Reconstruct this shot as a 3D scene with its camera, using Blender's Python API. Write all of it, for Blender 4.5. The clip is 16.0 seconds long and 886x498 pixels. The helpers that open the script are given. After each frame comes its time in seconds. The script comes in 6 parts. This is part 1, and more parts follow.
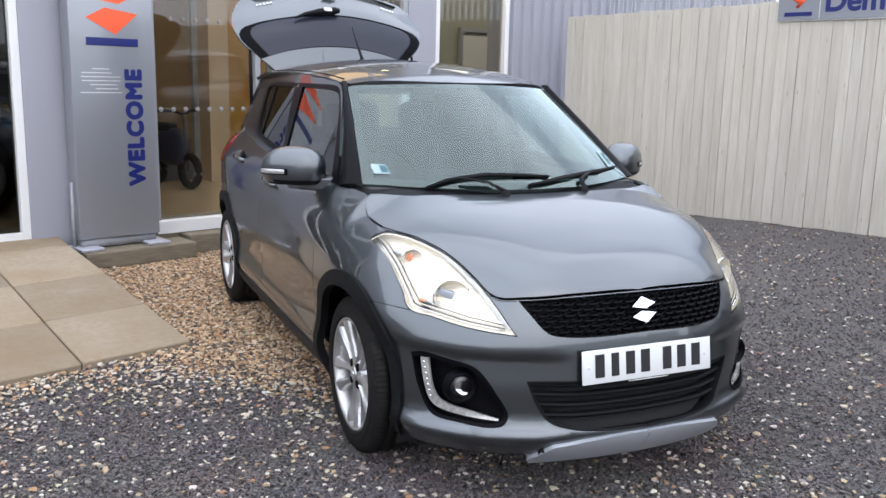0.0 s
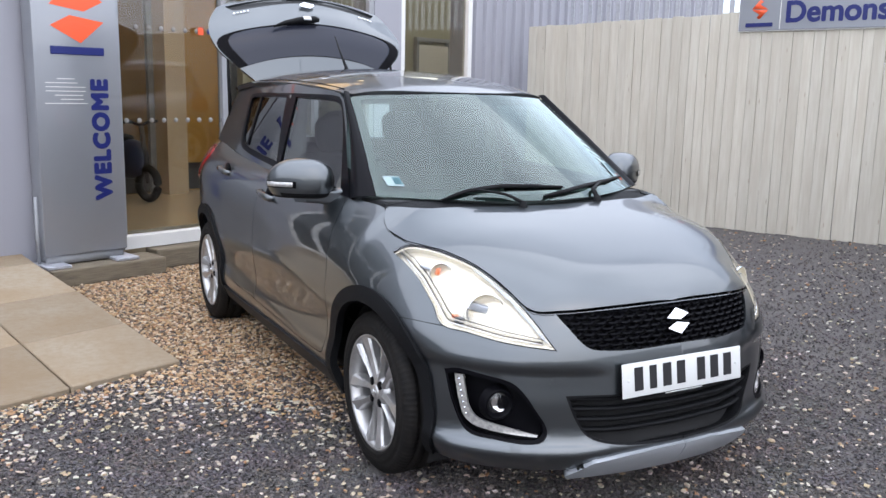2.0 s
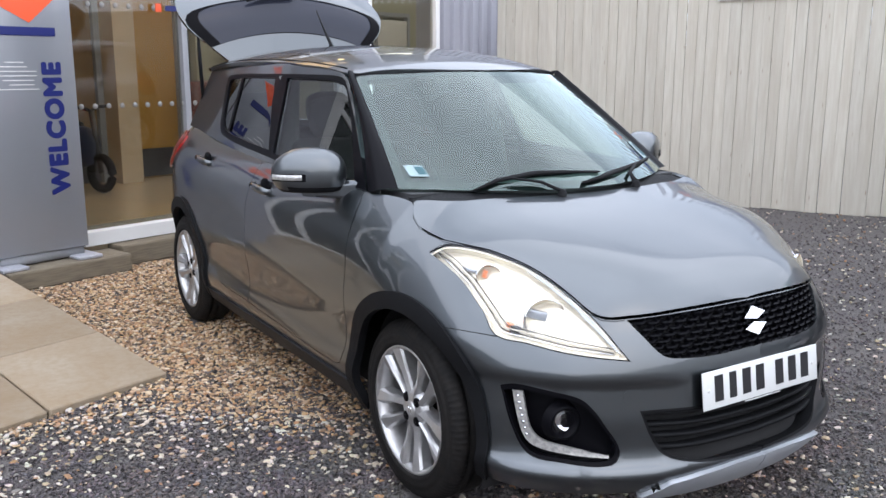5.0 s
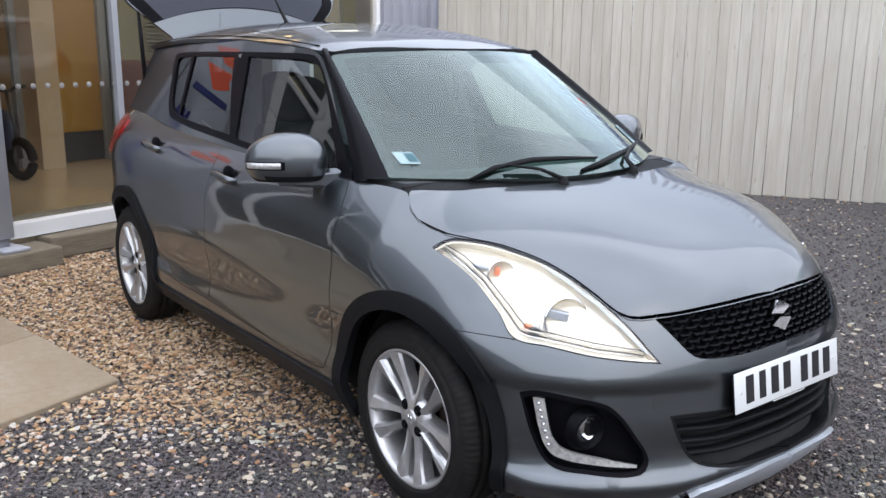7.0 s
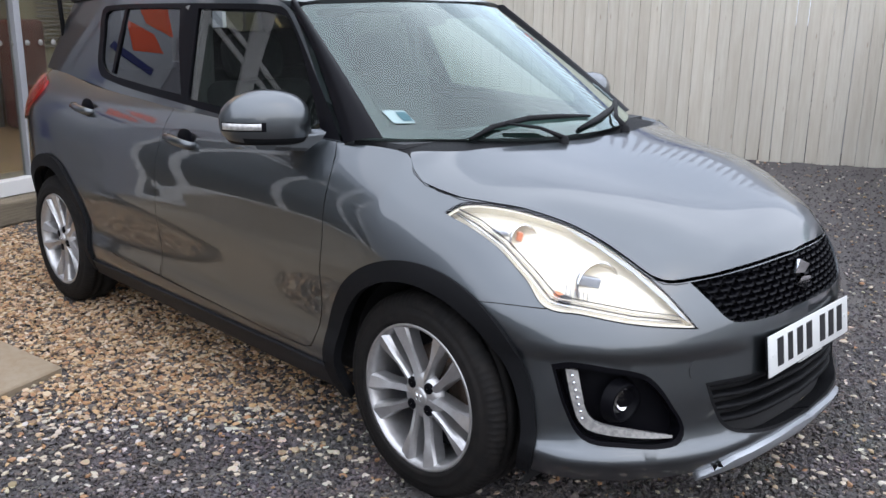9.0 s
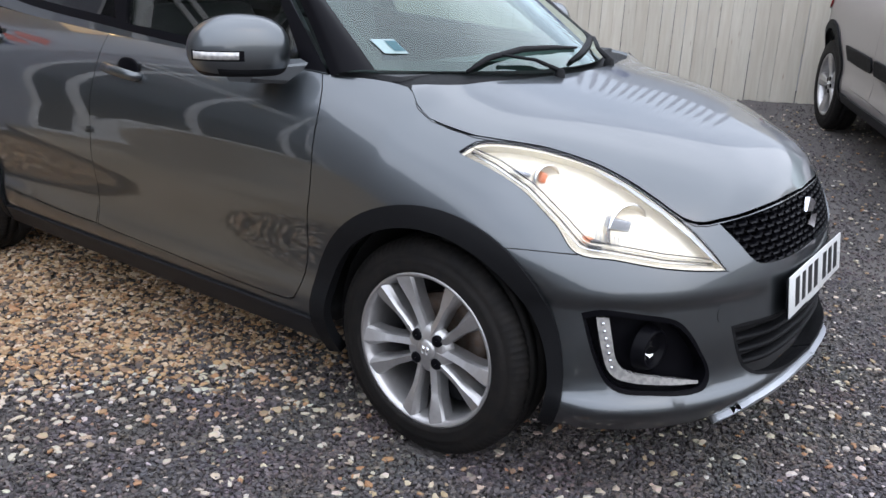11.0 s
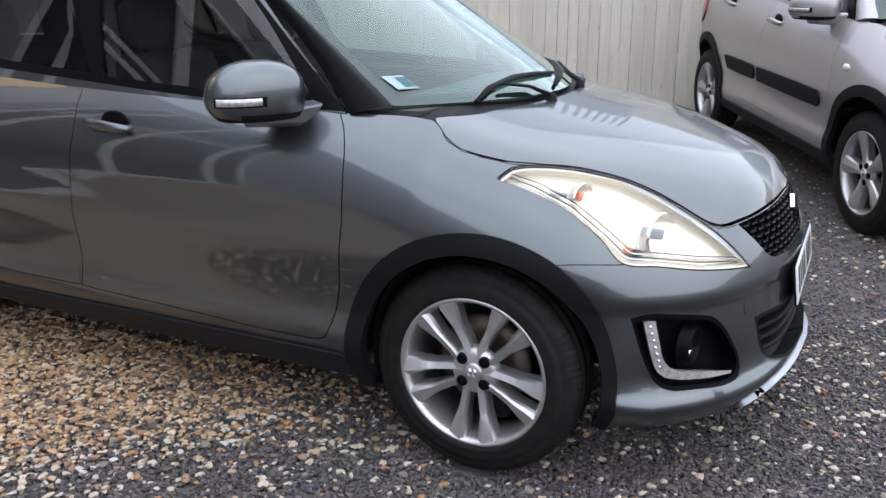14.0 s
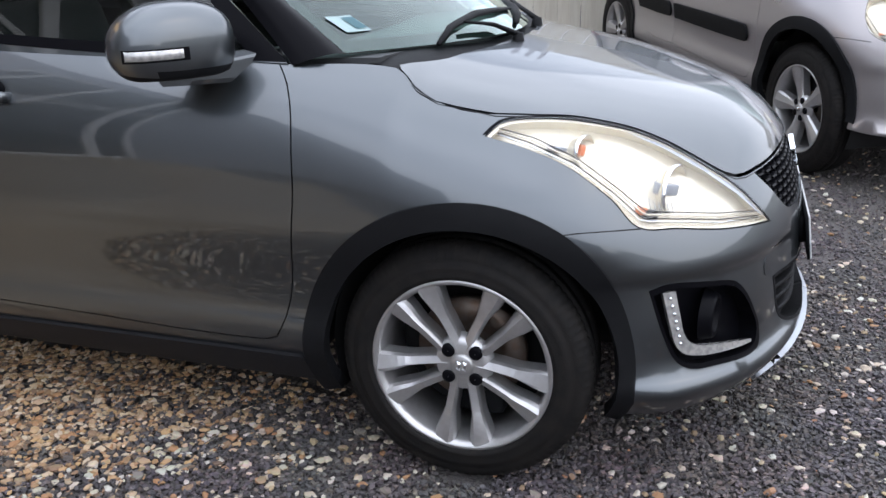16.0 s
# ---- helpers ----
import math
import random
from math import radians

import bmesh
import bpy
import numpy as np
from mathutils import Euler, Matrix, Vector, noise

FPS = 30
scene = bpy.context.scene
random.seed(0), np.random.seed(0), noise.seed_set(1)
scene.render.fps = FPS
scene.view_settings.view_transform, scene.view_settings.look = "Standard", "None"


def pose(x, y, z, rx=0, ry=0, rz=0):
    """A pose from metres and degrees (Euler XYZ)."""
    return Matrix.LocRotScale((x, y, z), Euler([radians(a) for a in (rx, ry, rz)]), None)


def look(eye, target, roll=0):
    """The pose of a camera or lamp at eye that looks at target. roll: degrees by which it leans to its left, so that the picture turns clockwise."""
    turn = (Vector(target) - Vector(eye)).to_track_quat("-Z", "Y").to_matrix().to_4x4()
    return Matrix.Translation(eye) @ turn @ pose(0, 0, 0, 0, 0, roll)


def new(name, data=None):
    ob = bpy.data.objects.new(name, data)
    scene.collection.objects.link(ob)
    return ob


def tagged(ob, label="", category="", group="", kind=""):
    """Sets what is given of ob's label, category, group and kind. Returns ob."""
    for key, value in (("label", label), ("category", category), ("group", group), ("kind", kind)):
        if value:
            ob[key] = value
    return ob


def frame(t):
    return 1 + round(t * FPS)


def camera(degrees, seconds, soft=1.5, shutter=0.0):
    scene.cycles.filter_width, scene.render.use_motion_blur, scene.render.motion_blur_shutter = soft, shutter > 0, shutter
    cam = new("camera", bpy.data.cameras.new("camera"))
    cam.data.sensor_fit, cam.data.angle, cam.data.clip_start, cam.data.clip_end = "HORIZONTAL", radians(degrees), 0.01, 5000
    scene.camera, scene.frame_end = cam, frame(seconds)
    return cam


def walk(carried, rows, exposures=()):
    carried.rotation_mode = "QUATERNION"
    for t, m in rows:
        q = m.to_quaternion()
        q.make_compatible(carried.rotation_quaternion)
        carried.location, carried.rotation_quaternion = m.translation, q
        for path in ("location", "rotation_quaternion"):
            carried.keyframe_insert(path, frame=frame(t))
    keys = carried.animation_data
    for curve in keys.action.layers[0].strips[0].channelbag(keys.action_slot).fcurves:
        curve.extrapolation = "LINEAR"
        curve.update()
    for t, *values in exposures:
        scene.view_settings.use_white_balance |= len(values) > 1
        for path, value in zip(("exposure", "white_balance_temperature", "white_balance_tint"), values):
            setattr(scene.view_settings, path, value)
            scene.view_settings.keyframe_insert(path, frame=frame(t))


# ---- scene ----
from mathutils.geometry import delaunay_2d_cdt

cam = camera(53.8, 16.0)
PATH = [
    (0, (-1.782, -3.01, 1.397), (-0.971, -1.222, 1.02), 1.3),
    (0.5, (-1.883, -2.934, 1.405), (-1.039, -1.155, 1.049), 1.2),
    (1, (-1.985, -2.896, 1.407), (-1.064, -1.151, 1.081), 0.3),
    (1.5, (-2.045, -2.863, 1.403), (-1.089, -1.139, 1.064), 0.5),
    (2, (-2.036, -2.807, 1.394), (-1.093, -1.079, 1.04), 1.2),
    (2.5, (-2.011, -2.725, 1.394), (-1.115, -0.966, 1.069), 0.8),
    (3, (-2.018, -2.658, 1.397), (-1.113, -0.906, 1.064), -0.1),
    (3.5, (-2.037, -2.603, 1.393), (-1.074, -0.888, 1.03), 0.7),
    (3.7, (-2.059, -2.57, 1.391), (-1.065, -0.873, 1.029), 1.1),
    (5.8, (-2.138, -2.202, 1.403), (-1.06, -0.57, 0.983), -0.2),
    (6, (-2.126, -2.173, 1.402), (-1.032, -0.551, 0.985), -0.0),
    (6.5, (-2.14, -2.103, 1.4), (-1.009, -0.52, 0.938), 0.9),
    (7, (-2.208, -1.997, 1.386), (-1.012, -0.457, 0.942), 0.5),
    (7.5, (-2.303, -1.916, 1.376), (-1.049, -0.43, 0.907), -0.0),
    (8, (-2.319, -1.829, 1.336), (-1.011, -0.405, 0.825), 0.0),
    (8.5, (-2.321, -1.708, 1.327), (-1.012, -0.271, 0.856), 0.0),
    (9, (-2.345, -1.635, 1.333), (-0.97, -0.276, 0.821), 0.9),
    (9.5, (-2.42, -1.527, 1.317), (-0.958, -0.287, 0.749), 1.2),
    (10, (-2.47, -1.423, 1.305), (-0.985, -0.225, 0.704), 0.3),
    (10.2, (-2.468, -1.392, 1.311), (-0.978, -0.21, 0.694), 0.8),
    (12.3, (-2.432, -0.985, 1.274), (-0.796, -0.04, 0.616), 1.0),
    (12.5, (-2.455, -0.956, 1.275), (-0.804, -0.033, 0.627), 0.4),
    (13, (-2.548, -0.935, 1.292), (-0.865, -0.015, 0.725), 0.6),
    (13.5, (-2.689, -0.93, 1.308), (-0.97, -0.065, 0.764), -0.4),
    (14, (-2.755, -0.876, 1.313), (-1.035, -0.038, 0.728), -0.1),
    (14.5, (-2.765, -0.752, 1.307), (-0.983, -0.022, 0.767), -0.3),
    (15, (-2.753, -0.64, 1.277), (-0.952, 0.0, 0.688), -1.9),
    (15.5, (-2.648, -0.585, 1.261), (-0.841, -0.006, 0.629), -0.1),
    (16, (-2.488, -0.523, 1.242), (-0.703, 0.062, 0.556), -1.4),
]
walk(cam, [(t, look(eye, target, roll)) for t, eye, target, roll in PATH], [(0, 0.05), (3.5, 0.10), (6.5, 0.05), (9.5, -0.05), (16, -0.06)])

# ---- light ----
world = bpy.data.worlds.new("overcast_sky")
scene.world = world
world.use_nodes = True
wn, wl = world.node_tree.nodes, world.node_tree.links
sky = wn.new("ShaderNodeTexSky")
sky.sky_type, sky.sun_disc = "NISHITA", False
sky.sun_elevation, sky.sun_rotation = radians(40), radians(190)
sky.air_density, sky.dust_density, sky.ozone_density = 1.0, 2.0, 1.0
# broken cloud over the whole sky
sky_tc = wn.new("ShaderNodeTexCoord")
sky_map = wn.new("ShaderNodeMapping")
sky_map.inputs["Scale"].default_value = (1, 1, 2.2)
clouds = wn.new("ShaderNodeTexNoise")
clouds.inputs["Scale"].default_value, clouds.inputs["Detail"].default_value = 1.6, 6
cloud_amount = wn.new("ShaderNodeMapRange")
cloud_amount.inputs["From Min"].default_value, cloud_amount.inputs["From Max"].default_value = 0.30, 0.62
cloud_amount.inputs["To Min"].default_value, cloud_amount.inputs["To Max"].default_value = 0.45, 0.95
sky_mix = wn.new("ShaderNodeMix")
sky_mix.data_type = "RGBA"
sky_mix.inputs[7].default_value = (9.5, 10.3, 12.1, 1)
wl.new(sky_tc.outputs["Generated"], sky_map.inputs["Vector"])
wl.new(sky_map.outputs[0], clouds.inputs["Vector"])
wl.new(clouds.outputs["Fac"], cloud_amount.inputs["Value"])
wl.new(cloud_amount.outputs[0], sky_mix.inputs[0])
wl.new(sky.outputs["Color"], sky_mix.inputs[6])
# an overcast sky is brightest overhead
sky_xyz = wn.new("ShaderNodeSeparateXYZ")
sky_up = wn.new("ShaderNodeMapRange")
sky_up.inputs["From Min"].default_value, sky_up.inputs["From Max"].default_value = 0.0, 1.0
sky_up.inputs["To Min"].default_value, sky_up.inputs["To Max"].default_value = 1.3, 1.95
sky_grade = wn.new("ShaderNodeVectorMath")
sky_grade.operation = "SCALE"
wl.new(sky_tc.outputs["Generated"], sky_xyz.inputs[0])
wl.new(sky_xyz.outputs["Z"], sky_up.inputs["Value"])
wl.new(sky_mix.outputs[2], sky_grade.inputs[0])
wl.new(sky_up.outputs[0], sky_grade.inputs["Scale"])
wl.new(sky_grade.outputs[0], wn["Background"].inputs["Color"])
wn["Background"].inputs["Strength"].default_value = 0.122
sun = new("sun", bpy.data.lights.new("sun", "SUN"))
sun.data.energy, sun.data.angle, sun.data.color = 2.3, radians(172), (0.97, 0.96, 1.0)
sun.matrix_world = look((0, 0, 0), (0.16, 0.90, -0.76))

# ---- materials ----
def mat(name, color, rough=0.5, metal=0.0, coat=0.0, grain=0.0, grain_scale=40.0, stain=0.0, stain_scale=2.0, bump=0.0, bump_scale=60.0,
        color2=None, vary=0.0, spec=0.5, stretch=(1, 1, 1), shift=False, knots=0.0, trans=0.0, emit=None, emit_strength=0.0, rough_vary=0.0):
    """A Principled material with colour variation at two scales, relief and optional random tint per object."""
    m = bpy.data.materials.new(name)
    m.use_nodes = True
    n, l = m.node_tree.nodes, m.node_tree.links
    b = n["Principled BSDF"]
    b.inputs["Base Color"].default_value = (*color, 1)
    b.inputs["Roughness"].default_value = rough
    b.inputs["Metallic"].default_value = metal
    b.inputs["Coat Weight"].default_value = coat
    b.inputs["Coat Roughness"].default_value = 0.03
    b.inputs["Specular IOR Level"].default_value = spec
    b.inputs["Transmission Weight"].default_value = trans
    if emit:
        b.inputs["Emission Color"].default_value = (*emit, 1)
        b.inputs["Emission Strength"].default_value = emit_strength
    tc = n.new("ShaderNodeTexCoord")
    mp = n.new("ShaderNodeMapping")
    mp.inputs["Scale"].default_value = stretch
    l.new(tc.outputs["Object"], mp.inputs["Vector"])
    if shift:
        own = n.new("ShaderNodeObjectInfo")
        far = n.new("ShaderNodeVectorMath")
        far.operation = "SCALE"
        far.inputs[0].default_value = (37, 53, 71)
        l.new(own.outputs["Random"], far.inputs["Scale"])
        l.new(far.outputs[0], mp.inputs["Location"])
    out = None
    if grain or stain or vary:
        base = n.new("ShaderNodeRGB")
        base.outputs[0].default_value = (*color, 1)
        out = base.outputs[0]
        c2 = color2 or tuple(c * 0.45 for c in color)
        for amount, scale, detail in ((grain, grain_scale, 4), (stain, stain_scale, 5)):
            if amount:
                t = n.new("ShaderNodeTexNoise")
                t.inputs["Scale"].default_value, t.inputs["Detail"].default_value = scale, detail
                l.new(mp.outputs[0], t.inputs["Vector"])
                r = n.new("ShaderNodeMapRange")
                r.inputs["From Min"].default_value, r.inputs["From Max"].default_value = 0.38, 0.68
                r.inputs["To Min"].default_value, r.inputs["To Max"].default_value = 0, amount
                l.new(t.outputs["Fac"], r.inputs["Value"])
                x = n.new("ShaderNodeMix")
                x.data_type = "RGBA"
                l.new(r.outputs[0], x.inputs[0])
                l.new(out, x.inputs[6])
                x.inputs[7].default_value = (*c2, 1)
                out = x.outputs[2]
        if knots:
            k = n.new("ShaderNodeMapping")
            k.inputs["Scale"].default_value = (0.9, 0.9, 2.6)
            l.new(mp.outputs[0], k.inputs["Vector"])
            t = n.new("ShaderNodeTexVoronoi")
            t.inputs["Scale"].default_value = 2.3
            l.new(k.outputs[0], t.inputs["Vector"])
            r = n.new("ShaderNodeMapRange")
            r.inputs["From Min"].default_value, r.inputs["From Max"].default_value = 0.02, 0.10
            r.inputs["To Min"].default_value, r.inputs["To Max"].default_value = knots, 0
            l.new(t.outputs["Distance"], r.inputs["Value"])
            x = n.new("ShaderNodeMix")
            x.data_type = "RGBA"
            l.new(r.outputs[0], x.inputs[0])
            l.new(out, x.inputs[6])
            x.inputs[7].default_value = (0.22, 0.13, 0.07, 1)
            out = x.outputs[2]
        if vary:
            o = n.new("ShaderNodeObjectInfo")
            r = n.new("ShaderNodeMapRange")
            r.inputs["To Min"].default_value, r.inputs["To Max"].default_value = 1 - vary, 1 + vary
            l.new(o.outputs["Random"], r.inputs["Value"])
            h = n.new("ShaderNodeHueSaturation")
            l.new(r.outputs[0], h.inputs["Value"])
            l.new(out, h.inputs["Color"])
            out = h.outputs[0]
        l.new(out, b.inputs["Base Color"])
    if rough_vary:
        t = n.new("ShaderNodeTexNoise")
        t.inputs["Scale"].default_value = 6
        l.new(mp.outputs[0], t.inputs["Vector"])
        r = n.new("ShaderNodeMapRange")
        r.inputs["To Min"].default_value, r.inputs["To Max"].default_value = max(0, rough - rough_vary), rough + rough_vary
        l.new(t.outputs["Fac"], r.inputs["Value"])
        l.new(r.outputs[0], b.inputs["Roughness"])
    if bump:
        t = n.new("ShaderNodeTexNoise")
        t.inputs["Scale"].default_value, t.inputs["Detail"].default_value = bump_scale, 5
        l.new(mp.outputs[0], t.inputs["Vector"])
        u = n.new("ShaderNodeBump")
        u.inputs["Strength"].default_value, u.inputs["Distance"].default_value = bump, 0.01
        l.new(t.outputs["Fac"], u.inputs["Height"])
        l.new(u.outputs[0], b.inputs["Normal"])
    return m


def glass_mat(name, tint=(0.9, 0.95, 0.93), gloss=(1, 1, 1), mult=1.0):
    """Thin pane: clear with a Fresnel mirror on it."""
    m = bpy.data.materials.new(name)
    m.use_nodes = True
    n, l = m.node_tree.nodes, m.node_tree.links
    n.remove(n["Principled BSDF"])
    t = n.new("ShaderNodeBsdfTransparent")
    t.inputs[0].default_value = (*tint, 1)
    g = n.new("ShaderNodeBsdfGlossy")
    g.inputs["Roughness"].default_value = 0.0
    g.inputs["Color"].default_value = (*gloss, 1)
    f = n.new("ShaderNodeLayerWeight")
    f.inputs["Blend"].default_value = 0.5
    p = n.new("ShaderNodeMath")
    p.operation = "POWER"
    p.inputs[1].default_value = 5.0
    l.new(f.outputs["Facing"], p.inputs[0])
    a = n.new("ShaderNodeMath")
    a.operation, a.use_clamp = "MULTIPLY_ADD", True
    a.inputs[1].default_value, a.inputs[2].default_value = 0.96 * mult, 0.04 * mult
    l.new(p.outputs[0], a.inputs[0])
    x = n.new("ShaderNodeMixShader")
    l.new(a.outputs[0], x.inputs[0])
    l.new(t.outputs[0], x.inputs[1])
    l.new(g.outputs[0], x.inputs[2])
    l.new(x.outputs[0], n["Material Output"].inputs["Surface"])
    return m


PAINT = mat("grey_metallic_paint", (0.095, 0.106, 0.116), 0.38, 1.0, 1.0, grain=0.10, grain_scale=900, color2=(0.080, 0.091, 0.100))
PAINT.node_tree.nodes["Principled BSDF"].inputs["Coat IOR"].default_value = 1.62
SILVER = mat("silver_metallic_paint", (0.360, 0.337, 0.340), 0.42, 0.7, 1.0, grain=0.1, grain_scale=900)
SKID = mat("silver_plastic_trim", (0.418, 0.442, 0.475), 0.38, 0.5, grain=0.15, grain_scale=300)
SILL = mat("satin_black_sill", (0.011, 0.011, 0.0125), 0.5, spec=0.16, grain=0.3, grain_scale=150, color2=(0.017, 0.017, 0.019), bump=0.05, bump_scale=300)
BLACK = mat("black_plastic", (0.0059, 0.0062, 0.0072), 0.6, bump=0.15, bump_scale=500, grain=0.3, grain_scale=200, color2=(0.0091, 0.0097, 0.0117), spec=0.14)
GLOSSBLACK = mat("gloss_black_trim", (0.0042, 0.0042, 0.0056), 0.32, spec=0.05)
GAP = mat("dark_gap", (0.006, 0.006, 0.007), 0.8)
RUBBER = mat("tyre_rubber", (0.0070, 0.0066, 0.0066), 0.7, grain=0.5, grain_scale=30, color2=(0.0182, 0.0154, 0.0133), bump=0.2, bump_scale=300, spec=0.2)
ALLOY = mat("silver_alloy", (0.517, 0.513, 0.517), 0.36, 0.8, 0.4, grain=0.25, grain_scale=60, color2=(0.342, 0.331, 0.321))
CHROME = mat("chrome", (0.85, 0.86, 0.88), 0.06, 1.0)
REFLECTOR = mat("lamp_reflector", (0.81, 0.75, 0.61), 0.25, 0.35, coat=0.3, grain=0.35, grain_scale=22, color2=(0.66, 0.58, 0.45), bump=0.35, bump_scale=28)
LENS_EDGE = mat("pale_grey_lamp_edge", (0.40, 0.43, 0.48), 0.25, 0.4, coat=0.5)
INDICATOR = mat("clear_indicator_plastic", (0.50, 0.49, 0.47), 0.12, 0.4, coat=1.0, grain=0.7, grain_scale=90, color2=(0.22, 0.22, 0.23))
BROWN_DISC = mat("brake_disc", (0.16, 0.13, 0.11), 0.5, 0.7, grain=0.6, grain_scale=50, color2=(0.12, 0.06, 0.03))
WHITE = mat("white_plastic", (0.612, 0.621, 0.612), 0.35)
INK = mat("black_ink", (0.01, 0.01, 0.012), 0.5)
STICKER = mat("pale_teal_sticker", (0.27, 0.37, 0.37), 0.4)
TEAL = mat("dark_teal_print", (0.02, 0.09, 0.11), 0.4)
RED_LAMP = mat("red_lamp_plastic", (0.26, 0.012, 0.012), 0.1, coat=0.6)
AMBER = mat("amber_bulb", (0.75, 0.22, 0.08), 0.15, coat=0.6)
CLEAR_LENS = glass_mat("clear_lens", (0.97, 0.97, 0.97))
WIND_GLASS = glass_mat("windscreen_glass", (0.64, 0.86, 0.78), (0.88, 1.0, 0.97), 2.1)
SIDE_GLASS = glass_mat("tinted_side_glass", (0.3520, 0.4000, 0.3840), mult=1.3)
DARK_GLASS = glass_mat("privacy_glass", (0.1120, 0.1160, 0.1200), mult=1.2)
SHOP_GLASS = glass_mat("shop_glass", (0.78, 0.80, 0.78), mult=1.0)
SEAT_CLOTH = mat("black_seat_cloth", (0.025, 0.025, 0.028), 0.9, grain=0.5, grain_scale=150, color2=(0.02, 0.02, 0.02), bump=0.3, bump_scale=300)
DASH = mat("dark_grey_dash", (0.035, 0.037, 0.040), 0.7, bump=0.2, bump_scale=400, grain=0.2, grain_scale=80)
GREY_TRIM = mat("grey_interior_trim", (0.09, 0.09, 0.088), 0.8, bump=0.1, bump_scale=200)

# ---- mesh kit ----
def spline(keys):
    """A smooth function through a few (t, value) keys; values may be tuples."""
    ts = [k[0] for k in keys]
    vs = [np.array(k[1], float) for k in keys]
    n = len(ts)
    sl = []
    for i in range(n):
        a, b = max(0, i - 1), min(n - 1, i + 1)
        sl.append((vs[b] - vs[a]) / (ts[b] - ts[a]))

    def f(t):
        t = min(max(t, ts[0]), ts[-1])
        i = 0
        while i < n - 2 and t > ts[i + 1]:
            i += 1
        h = ts[i + 1] - ts[i]
        q = (t - ts[i]) / h
        r = ((1 + 2 * q) * (1 - q) ** 2 * vs[i] + q * (1 - q) ** 2 * h * sl[i]
             + q * q * (3 - 2 * q) * vs[i + 1] + q * q * (q - 1) * h * sl[i + 1])
        return float(r) if r.ndim == 0 else r
    return f


def rounded(points, step, closed=True, smooth=True):
    """Resamples a polygon (points may be marked sharp by a third value 0) as a soft outline with the given step."""
    pts = [np.array(p[:2], float) for p in points]
    sharp = [len(p) > 2 and p[2] == 0 for p in points]
    n = len(pts)
    out = []
    for i in range(n if closed else n - 1):
        p0, p1, p2, p3 = pts[i - 1], pts[i], pts[(i + 1) % n], pts[(i + 2) % n]
        if not closed and i == 0:
            p0 = p1
        if not closed and i == n - 2:
            p3 = p2
        d1 = (p2 - p0) / 2 if not sharp[i] else (p2 - p1)
        d2 = (p3 - p1) / 2 if not sharp[(i + 1) % n] else (p2 - p1)
        length = np.linalg.norm(p2 - p1)
        if smooth:
            d1 = d1 / max(1e-9, np.linalg.norm(d1)) * length
            d2 = d2 / max(1e-9, np.linalg.norm(d2)) * length
        else:
            d1 = d2 = p2 - p1
        k = max(1, int(math.ceil(length / step)))
        for j in range(k):
            q = j / k
            out.append((1 + 2 * q) * (1 - q) ** 2 * p1 + q * (1 - q) ** 2 * d1 + q * q * (3 - 2 * q) * p2 + q * q * (q - 1) * d2)
    if not closed:
        out.append(pts[-1])
    return [(float(a), float(b)) for a, b in out]


def inside(poly, pts):
    """Which of the points lie in the polygon."""
    p = np.array(poly)
    q = np.array(pts).reshape(-1, 2)
    r = np.zeros(len(q), bool)
    for (x0, y0), (x1, y1) in zip(p, np.roll(p, -1, 0)):
        c = (y0 > q[:, 1]) != (y1 > q[:, 1])
        with np.errstate(divide="ignore", invalid="ignore"):
            r ^= c & (q[:, 0] < (x1 - x0) * (q[:, 1] - y0) / (y1 - y0 + 1e-30) + x0)
    return r


def part(name, bm, material, parent=None, label="", smooth=True):
    """Links a bmesh as one mesh object under a thing or a part."""
    bm.normal_update()
    me = bpy.data.meshes.new(name)
    for f in bm.faces:
        f.smooth = smooth
    bm.to_mesh(me)
    bm.free()
    if "true_normal" in me.attributes:
        nn = np.zeros(len(me.vertices) * 3, np.float32)
        me.attributes["true_normal"].data.foreach_get("vector", nn)
        me.attributes.remove(me.attributes["true_normal"])
        me.normals_split_custom_set_from_vertices(nn.reshape(-1, 3).tolist())
    for m in (material if isinstance(material, (list, tuple)) else [material]):
        me.materials.append(m)
    ob = new(name, me)
    if parent is not None:
        ob.parent = parent
    if label:
        tagged(ob, label)
    return ob


